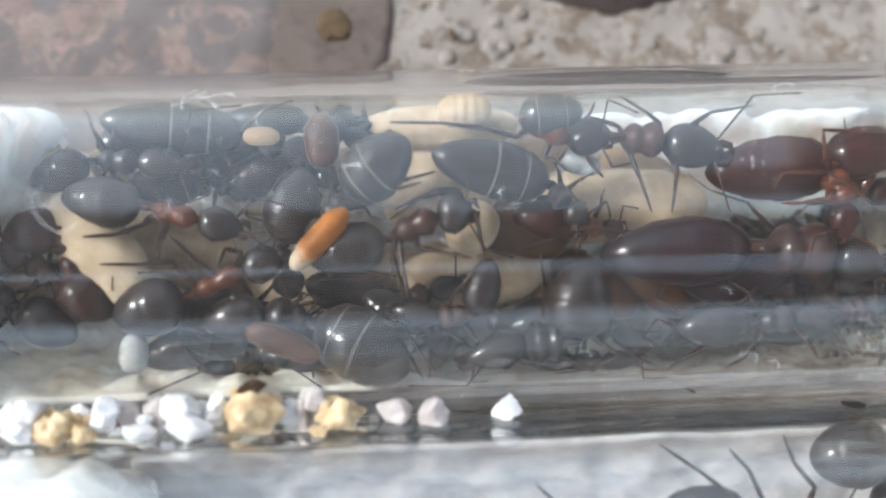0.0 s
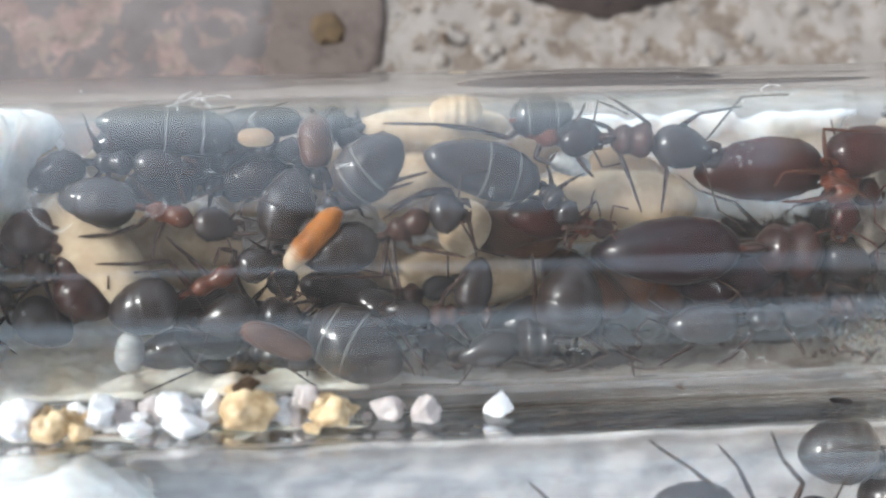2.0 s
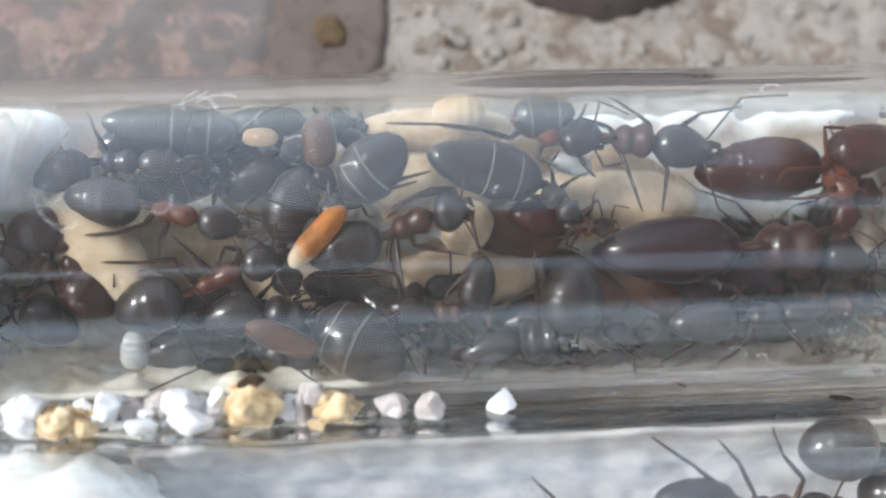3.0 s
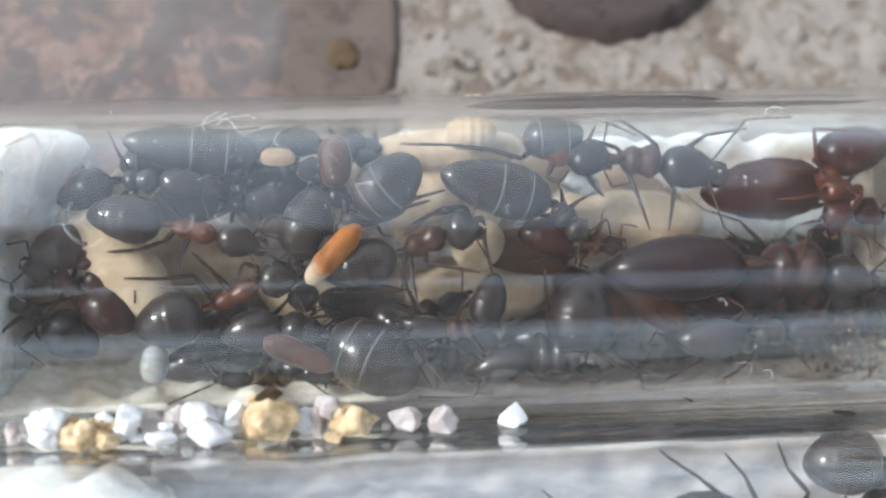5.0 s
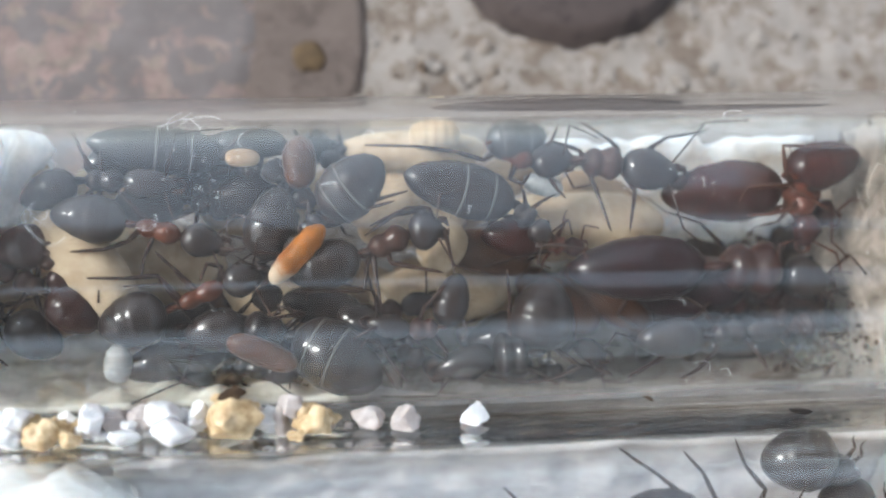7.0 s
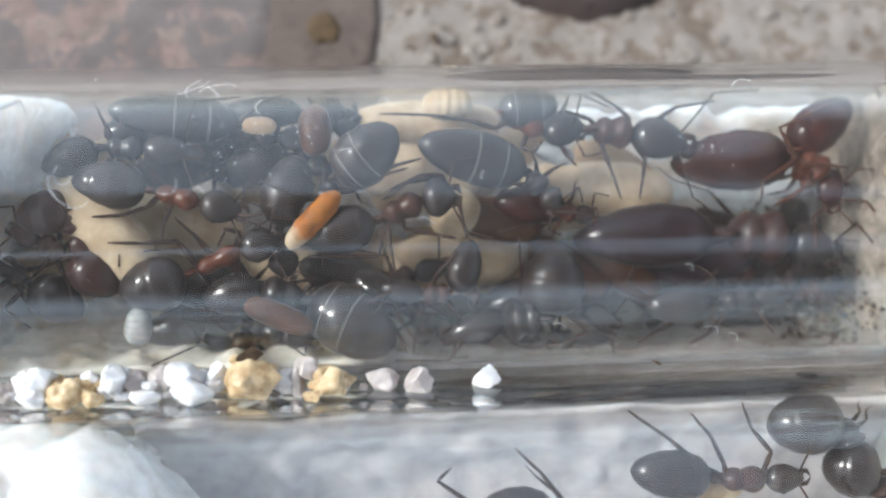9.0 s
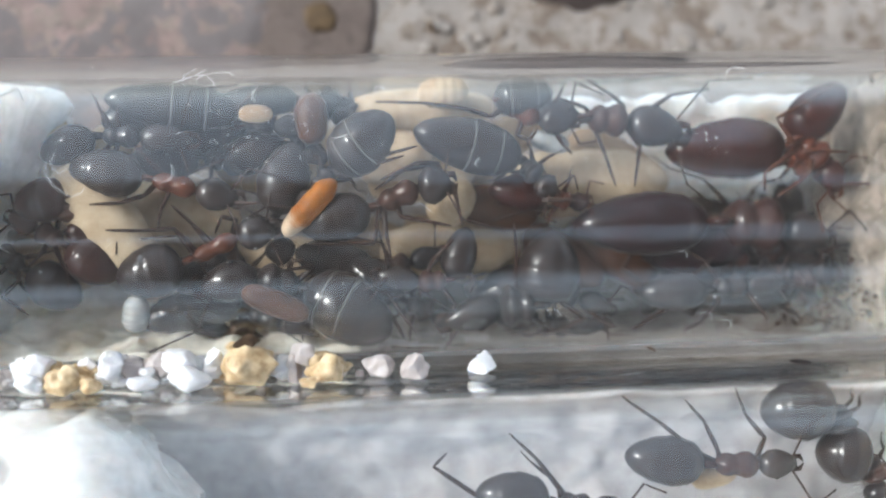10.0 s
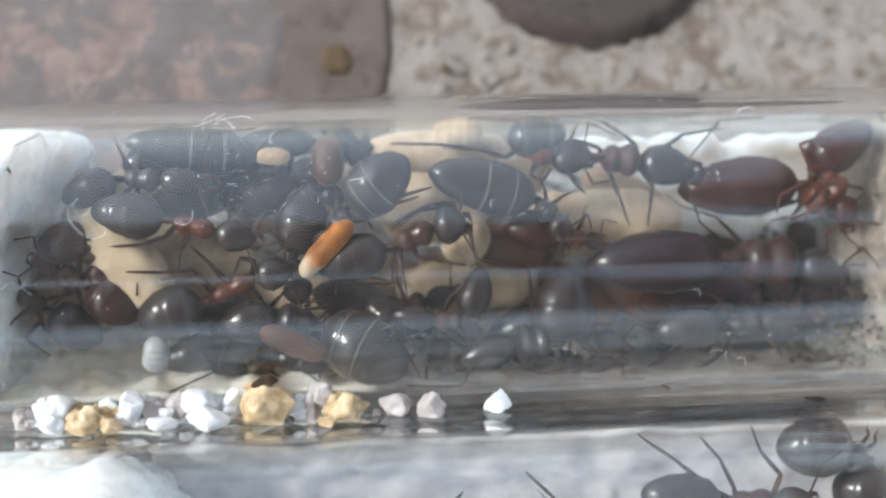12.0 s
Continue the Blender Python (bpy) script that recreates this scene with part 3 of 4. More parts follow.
wisp(0.0075, 0.021, 160.0, 86.0, "loose white cotton tuft along the back of the tube", 0.0)
wisp(-0.0225, -0.0035, 66.0, -14.0, "thin cream cotton tuft low against the glass", 5.0, CREAM_COTTON)
# dark mat added so that the right end of the bore looks dim
wisp(0.0118, 0.0216, 108.0, 34.0, "dark brown mat added to darken the dim end of the tube", 9.0, DEBRIS_AND_DIM, "darkening_mat", "refuse")
wisp(-0.0225, -0.0110, 112.0, 58.0, "loose cream cotton tuft under the brood", 12.0, CREAM_COTTON)
# pale film added behind the ants to brighten the second tube's background
wisp(-0.0130, 0.0225, 172.0, 30.0, "thin greyish white film added to brighten the second tube", 15.0, BRIGHT_FILM, y0=-0.0155)


def debris():
    """Brown refuse heaped before the worn cotton."""
    bm = bmesh.new()
    rng = random.Random(17)
    for i in range(260):
        a = radians(rng.uniform(150, 262))
        r = 6.3 - abs(rng.gauss(0, 1.5))
        if r < 1.0:
            continue
        x = 21.4 - abs(rng.gauss(0, 1.6))
        k = rng.uniform(0.05, 0.15)
        y, z = r * math.cos(a), r * math.sin(a)
        if math.hypot(y, z) + k > 6.6:
            y, z = y * (6.6 - k) / r, z * (6.6 - k) / r
        if z > 5.2 or y > 1.6:
            continue
        blob(bm, (x * MM, y * MM, z * MM), (k * MM, k * rng.uniform(0.7, 1.4) * MM, k * MM), i, 2, 0.45)
    ob = part("debris_heap", bm, DEBRIS_AND_DIM)
    ob.matrix_basis = TUBE
    tagged(ob, "brown crumbly refuse heap before the worn cotton", "debris", kind="stuff")


debris()


def crumbs():
    rng = random.Random(3)
    for i in range(16):
        a = rng.uniform(0.0, math.pi)
        r = rng.uniform(0.0055, 0.0064)
        bm = bmesh.new()
        w = rng.uniform(0.10, 0.26)
        blob(bm, (0, 0, 0), (w * MM, w * rng.uniform(0.6, 1.6) * MM, w * MM), i, 1, 0.4)
        ob = part("crumb", bm, DIRT)
        ob.location = (0.0214 + rng.uniform(-0.0004, 0.0016), r * math.cos(a), AXIS_Z + r * math.sin(a))
        tagged(ob, "dark dirt crumb stuck to the cotton", "crumb", "crumbs on the cotton")


crumbs()

# ---- ants ----
ant((-1.58, 4.14, 3.60), (-4.26, 2.15, 2.40), (-5.06, 0.98, 3.00), (-5.92, -0.14, 3.00), 2.61, 0.97, 1.21, "black", [[(-2.39, 2.39, 3.00), (-1.45, 2.63, 3.40), (-0.51, 2.81, 3.80)], [(-3.37, 1.65, 3.00), (-2.17, 2.17, 3.40), (-1.12, 2.40, 3.80)]],
    "glossy black ant with two pale rings on its round abdomen", "ants in the main tube")
ant((-6.08, 3.35, 1.60), (-7.01, 0.09, 1.60), (-6.97, -1.04, 1.60), (-6.66, -2.27, 1.60), 2.46, 1.01, 1.50, "black", [],
    "glossy black ant standing head down among the others", "ants in the main tube")
ant((-0.62, 3.62, 3.20), (4.45, 2.35, 2.20), (5.20, 1.40, 2.60), (5.95, 0.60, 2.60), 2.45, 1.11, 1.21, "black", [[(5.36, 0.38, 2.60), (6.39, 0.37, 3.00), (7.35, 0.19, 3.40)]],
    "large black ant with a long pale-ringed abdomen", "ants in the main tube")
ant((-5.85, -0.66, 3.20), (-2.66, 0.14, 3.20), (-0.48, 1.08, 3.20), (1.06, 1.23, 3.20), 2.12, 1.21, 1.83, "brown", [[(-2.21, 0.58, 3.20), (-2.37, -0.36, 3.47), (-2.52, -1.42, 3.73), (-5.55, -1.36, 4.00)], [(-2.10, 0.46, 3.20), (-1.99, -0.97, 3.60), (-1.80, -2.19, 4.00)], [(-1.28, -0.23, 3.20), (-0.12, -0.50, 3.60), (0.93, -0.72, 4.00)], [(1.11, 1.21, 3.20), (1.28, 0.24, 3.60), (1.42, -0.76, 4.00)], [(0.22, 2.07, 3.20), (-1.12, 1.80, 3.60), (-2.46, 0.93, 4.00)], [(0.46, 2.11, 3.20), (-0.52, 2.12, 3.60), (-2.21, 1.34, 4.00)]],
    "black-headed ant with a reddish brown thorax", "ants in the main tube")
ant((-16.10, 2.30, 2.40), (-12.84, 1.83, 2.40), (-10.50, 1.19, 2.40), (-8.62, 0.71, 2.40), 2.12, 0.97, 1.54, "red", [[(-11.73, 1.11, 2.40), (-12.04, 0.28, 2.80), (-12.10, -0.47, 3.20)], [(-12.79, 1.02, 2.40), (-13.77, 0.68, 2.80), (-15.06, 0.60, 3.20)], [(-8.91, 0.62, 2.40), (-8.28, 0.50, 2.80), (-7.65, 0.53, 3.20)]],
    "black-headed ant with a rusty red thorax", "ants in the main tube")
ant((-14.08, -2.74, 2.60), (-11.13, -2.08, 2.60), (-8.69, -0.92, 2.60), (-6.98, -0.63, 2.60), 2.37, 0.87, 1.59, "red", [[(-10.07, -1.09, 2.60), (-10.69, -0.28, 3.00), (-11.46, 0.49, 3.40)], [(-9.77, -1.27, 2.60), (-10.46, -0.48, 3.00), (-11.17, 0.20, 3.40)], [(-8.72, -0.18, 2.60), (-9.33, -0.04, 3.00), (-9.58, -0.78, 3.40)], [(-11.51, -0.50, 2.60), (-12.84, -0.59, 3.00), (-14.36, -0.54, 3.40)]],
    "ant with a curved light red thorax and black abdomen", "ants in the main tube")
ant((-17.51, 2.85, 1.80), (-15.08, 3.84, 1.80), (-13.07, 3.70, 1.80), (-10.70, 3.50, 1.80), 1.74, 1.09, 1.40, "black", [],
    "black ant beside the white cotton", "ants in the main tube")
ant((-14.68, 5.57, 1.60), (-8.82, 5.10, 0.40), (-7.01, 4.16, 1.00), (-5.23, 4.27, 1.00), 2.32, 1.11, 1.21, "black", [[(-8.70, 5.14, 1.00), (-7.66, 5.94, 1.40), (-6.40, 6.22, 1.80)]],
    "long black ant with pale rings pressed against the upper glass", "ants in the main tube")
ant((-1.83, -5.33, 2.80), (-5.65, -3.34, 1.60), (-7.84, -2.79, 2.20), (-10.47, -3.13, 2.20), 3.04, 1.59, 1.98, "black", [[(-2.55, -3.40, 2.20), (-1.82, -4.61, 2.60), (-1.24, -5.55, 3.00)], [(-1.95, -3.67, 2.20), (-1.27, -4.68, 2.60), (-0.66, -5.38, 3.00)], [(-5.18, -2.34, 2.20), (-6.01, -2.42, 2.60), (-6.58, -2.50, 3.00)]],
    "big black ant with a pale-ringed abdomen", "ants in the main tube")
ant((1.78, -0.75, 2.80), (1.05, -3.10, 2.80), (-0.51, -3.19, 2.80), (-2.42, -2.77, 2.80), 1.6, 1.01, 1.11, "brown", [[(-0.14, -2.96, 2.80), (0.09, -2.23, 3.20), (1.04, -1.30, 3.60)], [(1.86, -2.79, 2.80), (1.99, -3.25, 3.20), (1.69, -3.69, 3.60)], [(-1.58, -2.79, 2.80), (-2.32, -3.11, 3.20), (-3.05, -3.41, 3.60)]],
    "small ant with a brown thorax and pointed black abdomen", "ants in the main tube")
ant((5.93, -1.03, 2.00), (5.38, -4.38, 2.00), (3.34, -4.41, 2.00), (0.69, -5.10, 2.00), 3.0, 1.95, 1.6, "black", [[(6.09, -4.21, 2.00), (7.30, -5.09, 2.27), (5.94, -5.51, 2.53), (4.41, -5.59, 2.80)], [(4.11, -3.40, 2.00), (4.09, -1.90, 2.40), (3.94, -0.67, 2.80)]],
    "dark ant with a broad abdomen and lowered head", "ants in the main tube")
ant((7.13, -0.77, 0.90), (13.80, -0.72, 0.90), (17.61, -0.98, 0.90), (19.84, -1.88, 0.90), 3.09, 2.70, 2.12, "queen", [[(7.86, 0.22, 0.90), (6.39, 0.21, 1.17), (5.07, 0.04, 1.43), (3.12, -0.45, 1.70)], [(9.98, -2.13, 0.90), (9.34, -2.86, 1.30), (10.23, -3.50, 1.70)]],
    "large dark purplish queen ant with a reddish thorax", "ants in the main tube")
ant((11.85, 2.75, 0.60), (17.9, 2.98, 0.60), (19.43, 1.95, 0.60), (20.54, 1.37, 0.60), 2.95, 1.93, 1.45, "rust", [],
    "big dark red ant with a domed abdomen", "ants in the main tube")
# the pale rings on this abdomen stand in for reflections in the streaky glass
ant((6.21, 5.55, 1.60), (3.33, 5.26, 1.60), (5.49, 4.22, 1.60), (7.23, 4.23, 1.60), 1.93, 1.06, 1.45, "pale", [[(3.21, 4.44, 1.60), (1.89, 4.79, 1.87), (-0.10, 5.02, 2.13), (-2.30, 5.04, 2.40)], [(6.28, 3.55, 1.60), (6.55, 2.96, 2.00), (6.83, 2.53, 2.40)], [(5.99, 4.80, 1.60), (6.37, 5.25, 2.00), (6.55, 5.68, 2.40)], [(4.39, 3.54, 1.60), (4.94, 3.25, 2.00), (5.25, 3.70, 2.40)]],
    "ant with a striped shiny abdomen against the upper glass", "ants in the main tube")
ant((4.83, 4.75, 1.40), (7.43, 4.34, 1.40), (9.78, 4.19, 1.40), (12.48, 3.52, 1.40), 1.45, 1.59, 2.08, "brown", [[(8.23, 3.72, 1.40), (8.60, 2.43, 1.80), (8.96, 0.96, 2.20)], [(10.38, 2.91, 1.40), (10.11, 1.89, 1.80), (9.84, 0.93, 2.20)], [(10.95, 4.77, 1.40), (11.87, 5.30, 1.80), (13.65, 5.47, 2.20)], [(9.67, 4.90, 1.40), (8.94, 5.37, 1.80), (7.73, 5.98, 2.20)], [(7.75, 4.86, 1.40), (6.91, 5.06, 1.80), (6.33, 5.12, 2.20)]],
    "brown ant with a large dark head and long feelers", "ants in the main tube")
ant((10.08, -4.06, 1.80), (13.25, -3.97, 1.80), (15.32, -3.79, 1.80), (17.13, -3.75, 1.80), 1.83, 1.21, 1.06, "black", [[(11.69, -4.67, 1.80), (10.54, -5.14, 2.20), (9.40, -5.55, 2.60)], [(13.88, -4.62, 1.80), (12.81, -5.42, 2.20), (11.91, -5.65, 2.60)], [(15.31, -4.17, 1.80), (15.89, -5.03, 2.20), (15.97, -5.37, 2.60)]],
    "dark grey ant low against the glass", "ants in the main tube")
ant((-15.93, -3.77, 1.40), (-18.20, -2.24, 1.40), (-19.59, -1.18, 1.40), (-20.75, -0.66, 1.40), 2.08, 1.06, 1.21, "black", [[(-18.69, -2.66, 1.40), (-19.28, -3.33, 1.80), (-18.02, -4.18, 2.20)]],
    "black ant half seen beside the pale larva", "ants in the main tube")
ant((-14.10, -2.67, 2.20), (-16.25, -1.17, 2.20), (-17.62, -0.32, 2.20), (-18.81, 0.24, 2.20), 2.03, 1.06, 1.11, "dull", [],
    "dull dark brown ant in the pile", "ants in the main tube")
ant((-18.51, 0.61, 2.40), (-16.13, 1.11, 2.40), (-16.03, -0.12, 2.40), (-15.32, -1.29, 2.40), 1.98, 1.11, 1.11, "dull", [],
    "dark brown ant in the pile by the cotton", "ants in the main tube")
ant((-11.82, -3.71, 0.20), (-8.82, -4.37, 0.20), (-7.09, -5.04, 0.20), (-5.60, -5.45, 0.20), 1.79, 1.11, 1.06, "black", [[(-11.54, -4.22, 0.20), (-11.01, -4.96, 0.60), (-10.23, -5.44, 1.00)]],
    "black ant low in the pile", "ants in the main tube")
ant((11.90, -2.48, -1.60), (16.70, -3.01, -1.60), (18.91, -3.35, -1.60), (20.71, -3.77, -1.60), 2.03, 1.45, 1.21, "brown", [],
    "dark brown ant under the queen", "ants in the main tube")
ant((2.99, 1.05, 1.20), (5.99, 0.72, 1.20), (6.95, 0.29, 1.20), (7.92, 0.41, 1.20), 1.79, 0.97, 0.97, "rust", [],
    "dull red ant lying behind the others", "ants in the main tube")
ant((-9.92, 5.66, 0.00), (-5.90, 5.83, 0.00), (-4.28, 5.11, 0.00), (-3.04, 4.31, 0.00), 1.74, 1.06, 1.11, "black", [],
    "black ant pressed under the upper glass", "ants in the main tube")
ant((-13.70, -4.98, -0.60), (-10.03, -4.09, -0.60), (-8.13, -3.90, -0.60), (-6.36, -4.22, -0.60), 2.03, 1.16, 1.21, "black", [],
    "black ant deep in the pile", "ants in the main tube")
ant((-6.28, -1.66, -0.50), (-2.47, -2.81, -0.50), (-0.66, -2.35, -0.50), (0.91, -1.88, -0.50), 2.17, 1.21, 1.21, "brown", [],
    "dark ant under the brown ones", "ants in the main tube")
ant((1.96, -3.50, -1.00), (5.59, -5.73, -1.00), (7.18, -6.05, -1.00), (9.06, -5.86, -1.00), 1.93, 1.21, 1.11, "black", [],
    "black ant low under the dark ones", "ants in the main tube")
ant((14.56, -5.01, -1.20), (18.71, -4.08, -1.20), (19.96, -3.72, -1.20), (21.17, -3.36, -1.20), 2.03, 1.30, 1.21, "brown", [],
    "brown ant in the dim end of the tube", "ants in the main tube")
ant((10.37, -1.40, -0.40), (14.34, -2.83, -0.40), (16.24, -2.37, -0.40), (17.89, -1.63, -0.40), 2.32, 1.45, 1.21, "queen", [],
    "dark ant beneath the queen", "ants in the main tube")
ant((-11.51, 3.63, -1.00), (-8.43, 4.59, -1.00), (-6.67, 3.51, -1.00), (-5.68, 2.19, -1.00), 1.93, 1.11, 1.11, "black", [],
    "black ant deep among the others", "ants in the main tube")
ant((-4.82, -3.89, -0.60), (-7.91, -5.19, -0.60), (-9.44, -5.52, -0.60), (-11.21, -5.58, -0.60), 2.03, 1.16, 1.16, "brown", [],
    "brown ant at the bottom of the pile", "ants in the main tube")
ant((-12.14, -2.92, 0.80), (-9.18, -2.27, 0.80), (-7.73, -3.07, 0.80), (-6.28, -4.11, 0.80), 2.08, 1.11, 1.16, "black", [],
    "black ant in the crowded lower pile", "ants in the main tube")
ant((2.23, -4.02, 1.00), (5.55, -3.50, 1.00), (7.32, -4.20, 1.00), (8.84, -4.88, 1.00), 2.32, 1.35, 1.11, "black", [[(7.56, -4.59, 1.00), (8.21, -5.33, 1.40), (8.87, -5.57, 1.80)]],
    "dark ant crowded at the lower glass", "ants in the main tube")
ant((11.90, -1.70, -0.20), (16.18, -1.57, -0.20), (18.05, -2.16, -0.20), (19.66, -2.73, -0.20), 2.65, 1.69, 1.35, "queen", [],
    "dark brown ant behind the queen", "ants in the main tube")
ant((-3.74, -2.22, 0.20), (-1.26, -4.08, 0.20), (0.25, -4.90, 0.20), (1.51, -5.46, 0.20), 1.93, 1.06, 1.06, "brown", [],
    "brown ant in the lower pile", "ants in the main tube")
ant((-15.09, 4.62, 0.30), (-11.71, 5.56, -0.90), (-10.35, 5.07, -0.30), (-9.11, 4.48, -0.30), 2.22, 1.16, 1.21, "black", [],
    "black ant behind the ringed one", "ants in the main tube")
ant((-9.83, 2.67, -0.60), (-6.63, 3.69, -0.60), (-5.62, 3.46, -0.60), (-4.62, 2.66, -0.60), 2.12, 1.11, 1.16, "black", [],
    "black ant in the crowded upper pile", "ants in the main tube")
ant((-14.05, 2.76, -0.40), (-10.67, 3.11, -0.40), (-9.43, 2.77, -0.40), (-8.43, 2.36, -0.40), 2.17, 1.11, 1.16, "black", [],
    "black ant under the red-thoraxed one", "ants in the main tube")
ant((-5.57, 5.40, -0.80), (-3.76, 6.01, -0.80), (-3.26, 5.22, -0.80), (-3.03, 4.31, -0.80), 1.69, 0.97, 0.97, "black", [],
    "small black ant beside the big cocoon", "ants in the main tube")
ant((14.94, -9.78, 4.01), (18.46, -9.55, 4.01), (18.88, -10.84, 4.01), (19.12, -11.90, 4.01), 2.91, 1.56, 1.56, "black", [],
    "large grey-black ant against the lower tube's glass", "ants in the lower tube")
ant((8.27, -11.29, 5.00), (11.87, -11.84, 5.00), (14.41, -11.95, 5.00), (16.17, -11.93, 5.00), 2.18, 1.19, 1.35, "brown", [[(11.63, -11.33, 5.00), (9.79, -9.88, 5.40), (8.06, -8.81, 5.80)], [(12.52, -11.21, 5.00), (11.80, -9.91, 5.40), (10.85, -9.00, 5.80)], [(14.71, -10.77, 5.00), (13.72, -9.74, 5.40), (13.18, -8.71, 5.77)]],
    "black ant with long raised legs", "ants in the lower tube")
ant((1.55, -12.63, 5.00), (4.83, -13.08, 5.00), (6.72, -13.57, 5.00), (8.51, -13.78, 5.00), 2.18, 1.19, 1.35, "black", [[(5.28, -12.55, 5.00), (4.23, -11.19, 5.40), (3.02, -10.04, 5.80)], [(1.94, -12.97, 5.00), (-0.29, -11.34, 5.40), (0.27, -10.75, 5.80)]],
    "black ant low in the second tube", "ants in the lower tube")
ant((17.71, -11.65, 3.60), (20.28, -12.05, 3.60), (20.65, -13.23, 3.60), (20.75, -14.55, 3.60), 2.70, 1.30, 1.56, "brown", [],
    "dark ant behind the cotton end", "ants in the lower tube")

# ---- brood ----
pod("pupa", (-6.54, -0.96, 3.90), (-4.22, 1.40, 3.90), 1.09, AMBER, "amber orange pupa with a pale tip lying on an ant", "pupa", "brood pile", 4, 0.07, False, cocoon_profile)
pod("cocoon", (-3.52, 5.48, -1.20), (3.70, 5.51, -1.20), 2.26, CREAM, "large cream silk cocoon against the upper glass", "cocoon", "brood pile", 0, 0.04, False, cocoon_profile)
pod("pupa", (-0.20, 5.81, 1.00), (2.22, 5.86, 1.00), 1.66, CREAM, "cream pupa with faint brown segments", "pupa", "brood pile", 5, 0.04, False, cocoon_profile)
pod("cocoon", (0.39, -0.32, 0.20), (2.28, 1.41, 0.20), 2.15, CREAM, "pale cream cocoon behind a brown ant", "cocoon", "brood pile", 0, 0.04, False, cocoon_profile)
pod("cocoon", (4.19, 1.58, -2.60), (12.88, 1.45, -2.60), 3.65, CREAM, "broad cream cocoon under the long-legged ant", "cocoon", "brood pile", 0, 0.04, False, cocoon_profile)
pod("cocoon", (-16.71, 2.36, 1.60), (-12.89, -2.36, 1.60), 2.98, CREAM, "cream cocoon lying slantwise by the cotton", "cocoon", "brood pile", 0, 0.04, False, cocoon_profile)
pod("cocoon", (-2.14, -1.84, -2.20), (4.85, -1.52, -2.20), 2.95, CREAM, "dull cream cocoon low in the pile", "cocoon", "brood pile", 0, 0.04, False, cocoon_profile)
pod("cocoon", (-14.72, 0.39, -2.00), (-8.92, -0.04, -2.00), 2.54, CREAM, "cream cocoon under a red ant", "cocoon", "brood pile", 0, 0.04, False, cocoon_profile)
pod("cocoon", (-10.22, 2.92, -2.60), (-4.67, 2.78, -2.60), 2.97, CREAM, "cream cocoon deep in the pile", "cocoon", "brood pile", 0, 0.04, False, cocoon_profile)
pod("cocoon", (-9.34, -1.36, -3.00), (-2.71, -3.46, -3.00), 3.00, CREAM, "cream cocoon at the bottom of the pile", "cocoon", "brood pile", 0, 0.04, False, cocoon_profile)
pod("cocoon", (-3.34, 2.70, -1.80), (0.65, 3.39, -1.80), 2.66, CREAM, "cream cocoon between two ants", "cocoon", "brood pile", 0, 0.04, False, cocoon_profile)
pod("cocoon", (-8.53, 4.62, 2.20), (-7.00, 4.59, 2.20), 0.79, BEIGE_SILK, "small cream cocoon among black ants", "cocoon", "brood pile", 0, 0.04, False, cocoon_profile)
pod("cocoon", (-8.47, -3.30, 3.60), (-5.52, -4.43, 3.60), 1.14, TAN, "brownish tan cocoon on a big black ant", "cocoon", "brood pile", 0, 0.04, False, cocoon_profile)
pod("cocoon", (-5.27, 5.79, 1.20), (-5.25, 3.31, 1.20), 1.55, TAN, "brownish tan cocoon among black ants", "cocoon", "brood pile", 0, 0.04, False, cocoon_profile)
pod("cocoon", (1.50, 0.68, -0.40), (5.65, -0.21, -0.40), 2.18, TAN, "reddish tan cocoon behind the legs", "cocoon", "brood pile", 0, 0.04, False, cocoon_profile)
pod("larva", (-13.21, -3.45, 2.40), (-13.37, -5.04, 2.40), 1.22, LARVA, "whitish translucent larva at the lower glass", "larva", "brood pile", 6, 0.04, False, cocoon_profile)
pod("larva", (5.12, 3.53, 1.00), (7.02, 3.03, 1.00), 1.01, LARVA, "small white larva below an ant's head", "larva", "brood pile", 6, 0.04, False, cocoon_profile)
pod("cocoon", (-18.67, 4.98, 0.00), (-16.75, 3.93, 0.00), 1.80, CREAM, "cream cocoon touching the cotton", "cocoon", "brood pile", 0, 0.04, False, cocoon_profile)
pod("cocoon", (-20.41, 4.69, -3.57), (-16.58, 1.39, -4.00), 2.50, CREAM, "cream silk cocoon deep in the brood pile", "cocoon", "brood pile", 0, 0.04, False, cocoon_profile)
pod("cocoon", (-19.29, 3.90, -2.99), (-15.17, 1.08, -2.99), 2.23, CREAM, "cream silk cocoon deep in the brood pile", "cocoon", "brood pile", 0, 0.04, False, cocoon_profile)
pod("cocoon", (-16.31, 4.49, -3.30), (-12.15, 3.80, -3.30), 2.28, CREAM, "cream silk cocoon deep in the brood pile", "cocoon", "brood pile", 0, 0.04, False, cocoon_profile)
pod("cocoon", (-14.79, 3.00, -4.10), (-9.76, 5.81, -0.24), 2.27, BEIGE_SILK, "dull beige cocoon deep in the brood pile", "cocoon", "brood pile", 0, 0.04, False, cocoon_profile)
pod("cocoon", (-12.81, 4.85, -3.03), (-8.34, 3.19, -3.03), 2.60, BEIGE_SILK, "dull beige cocoon deep in the brood pile", "cocoon", "brood pile", 0, 0.04, False, cocoon_profile)
pod("cocoon", (-11.16, 3.66, -3.64), (-6.81, 5.18, -2.81), 2.50, CREAM, "cream silk cocoon deep in the brood pile", "cocoon", "brood pile", 0, 0.04, False, cocoon_profile)
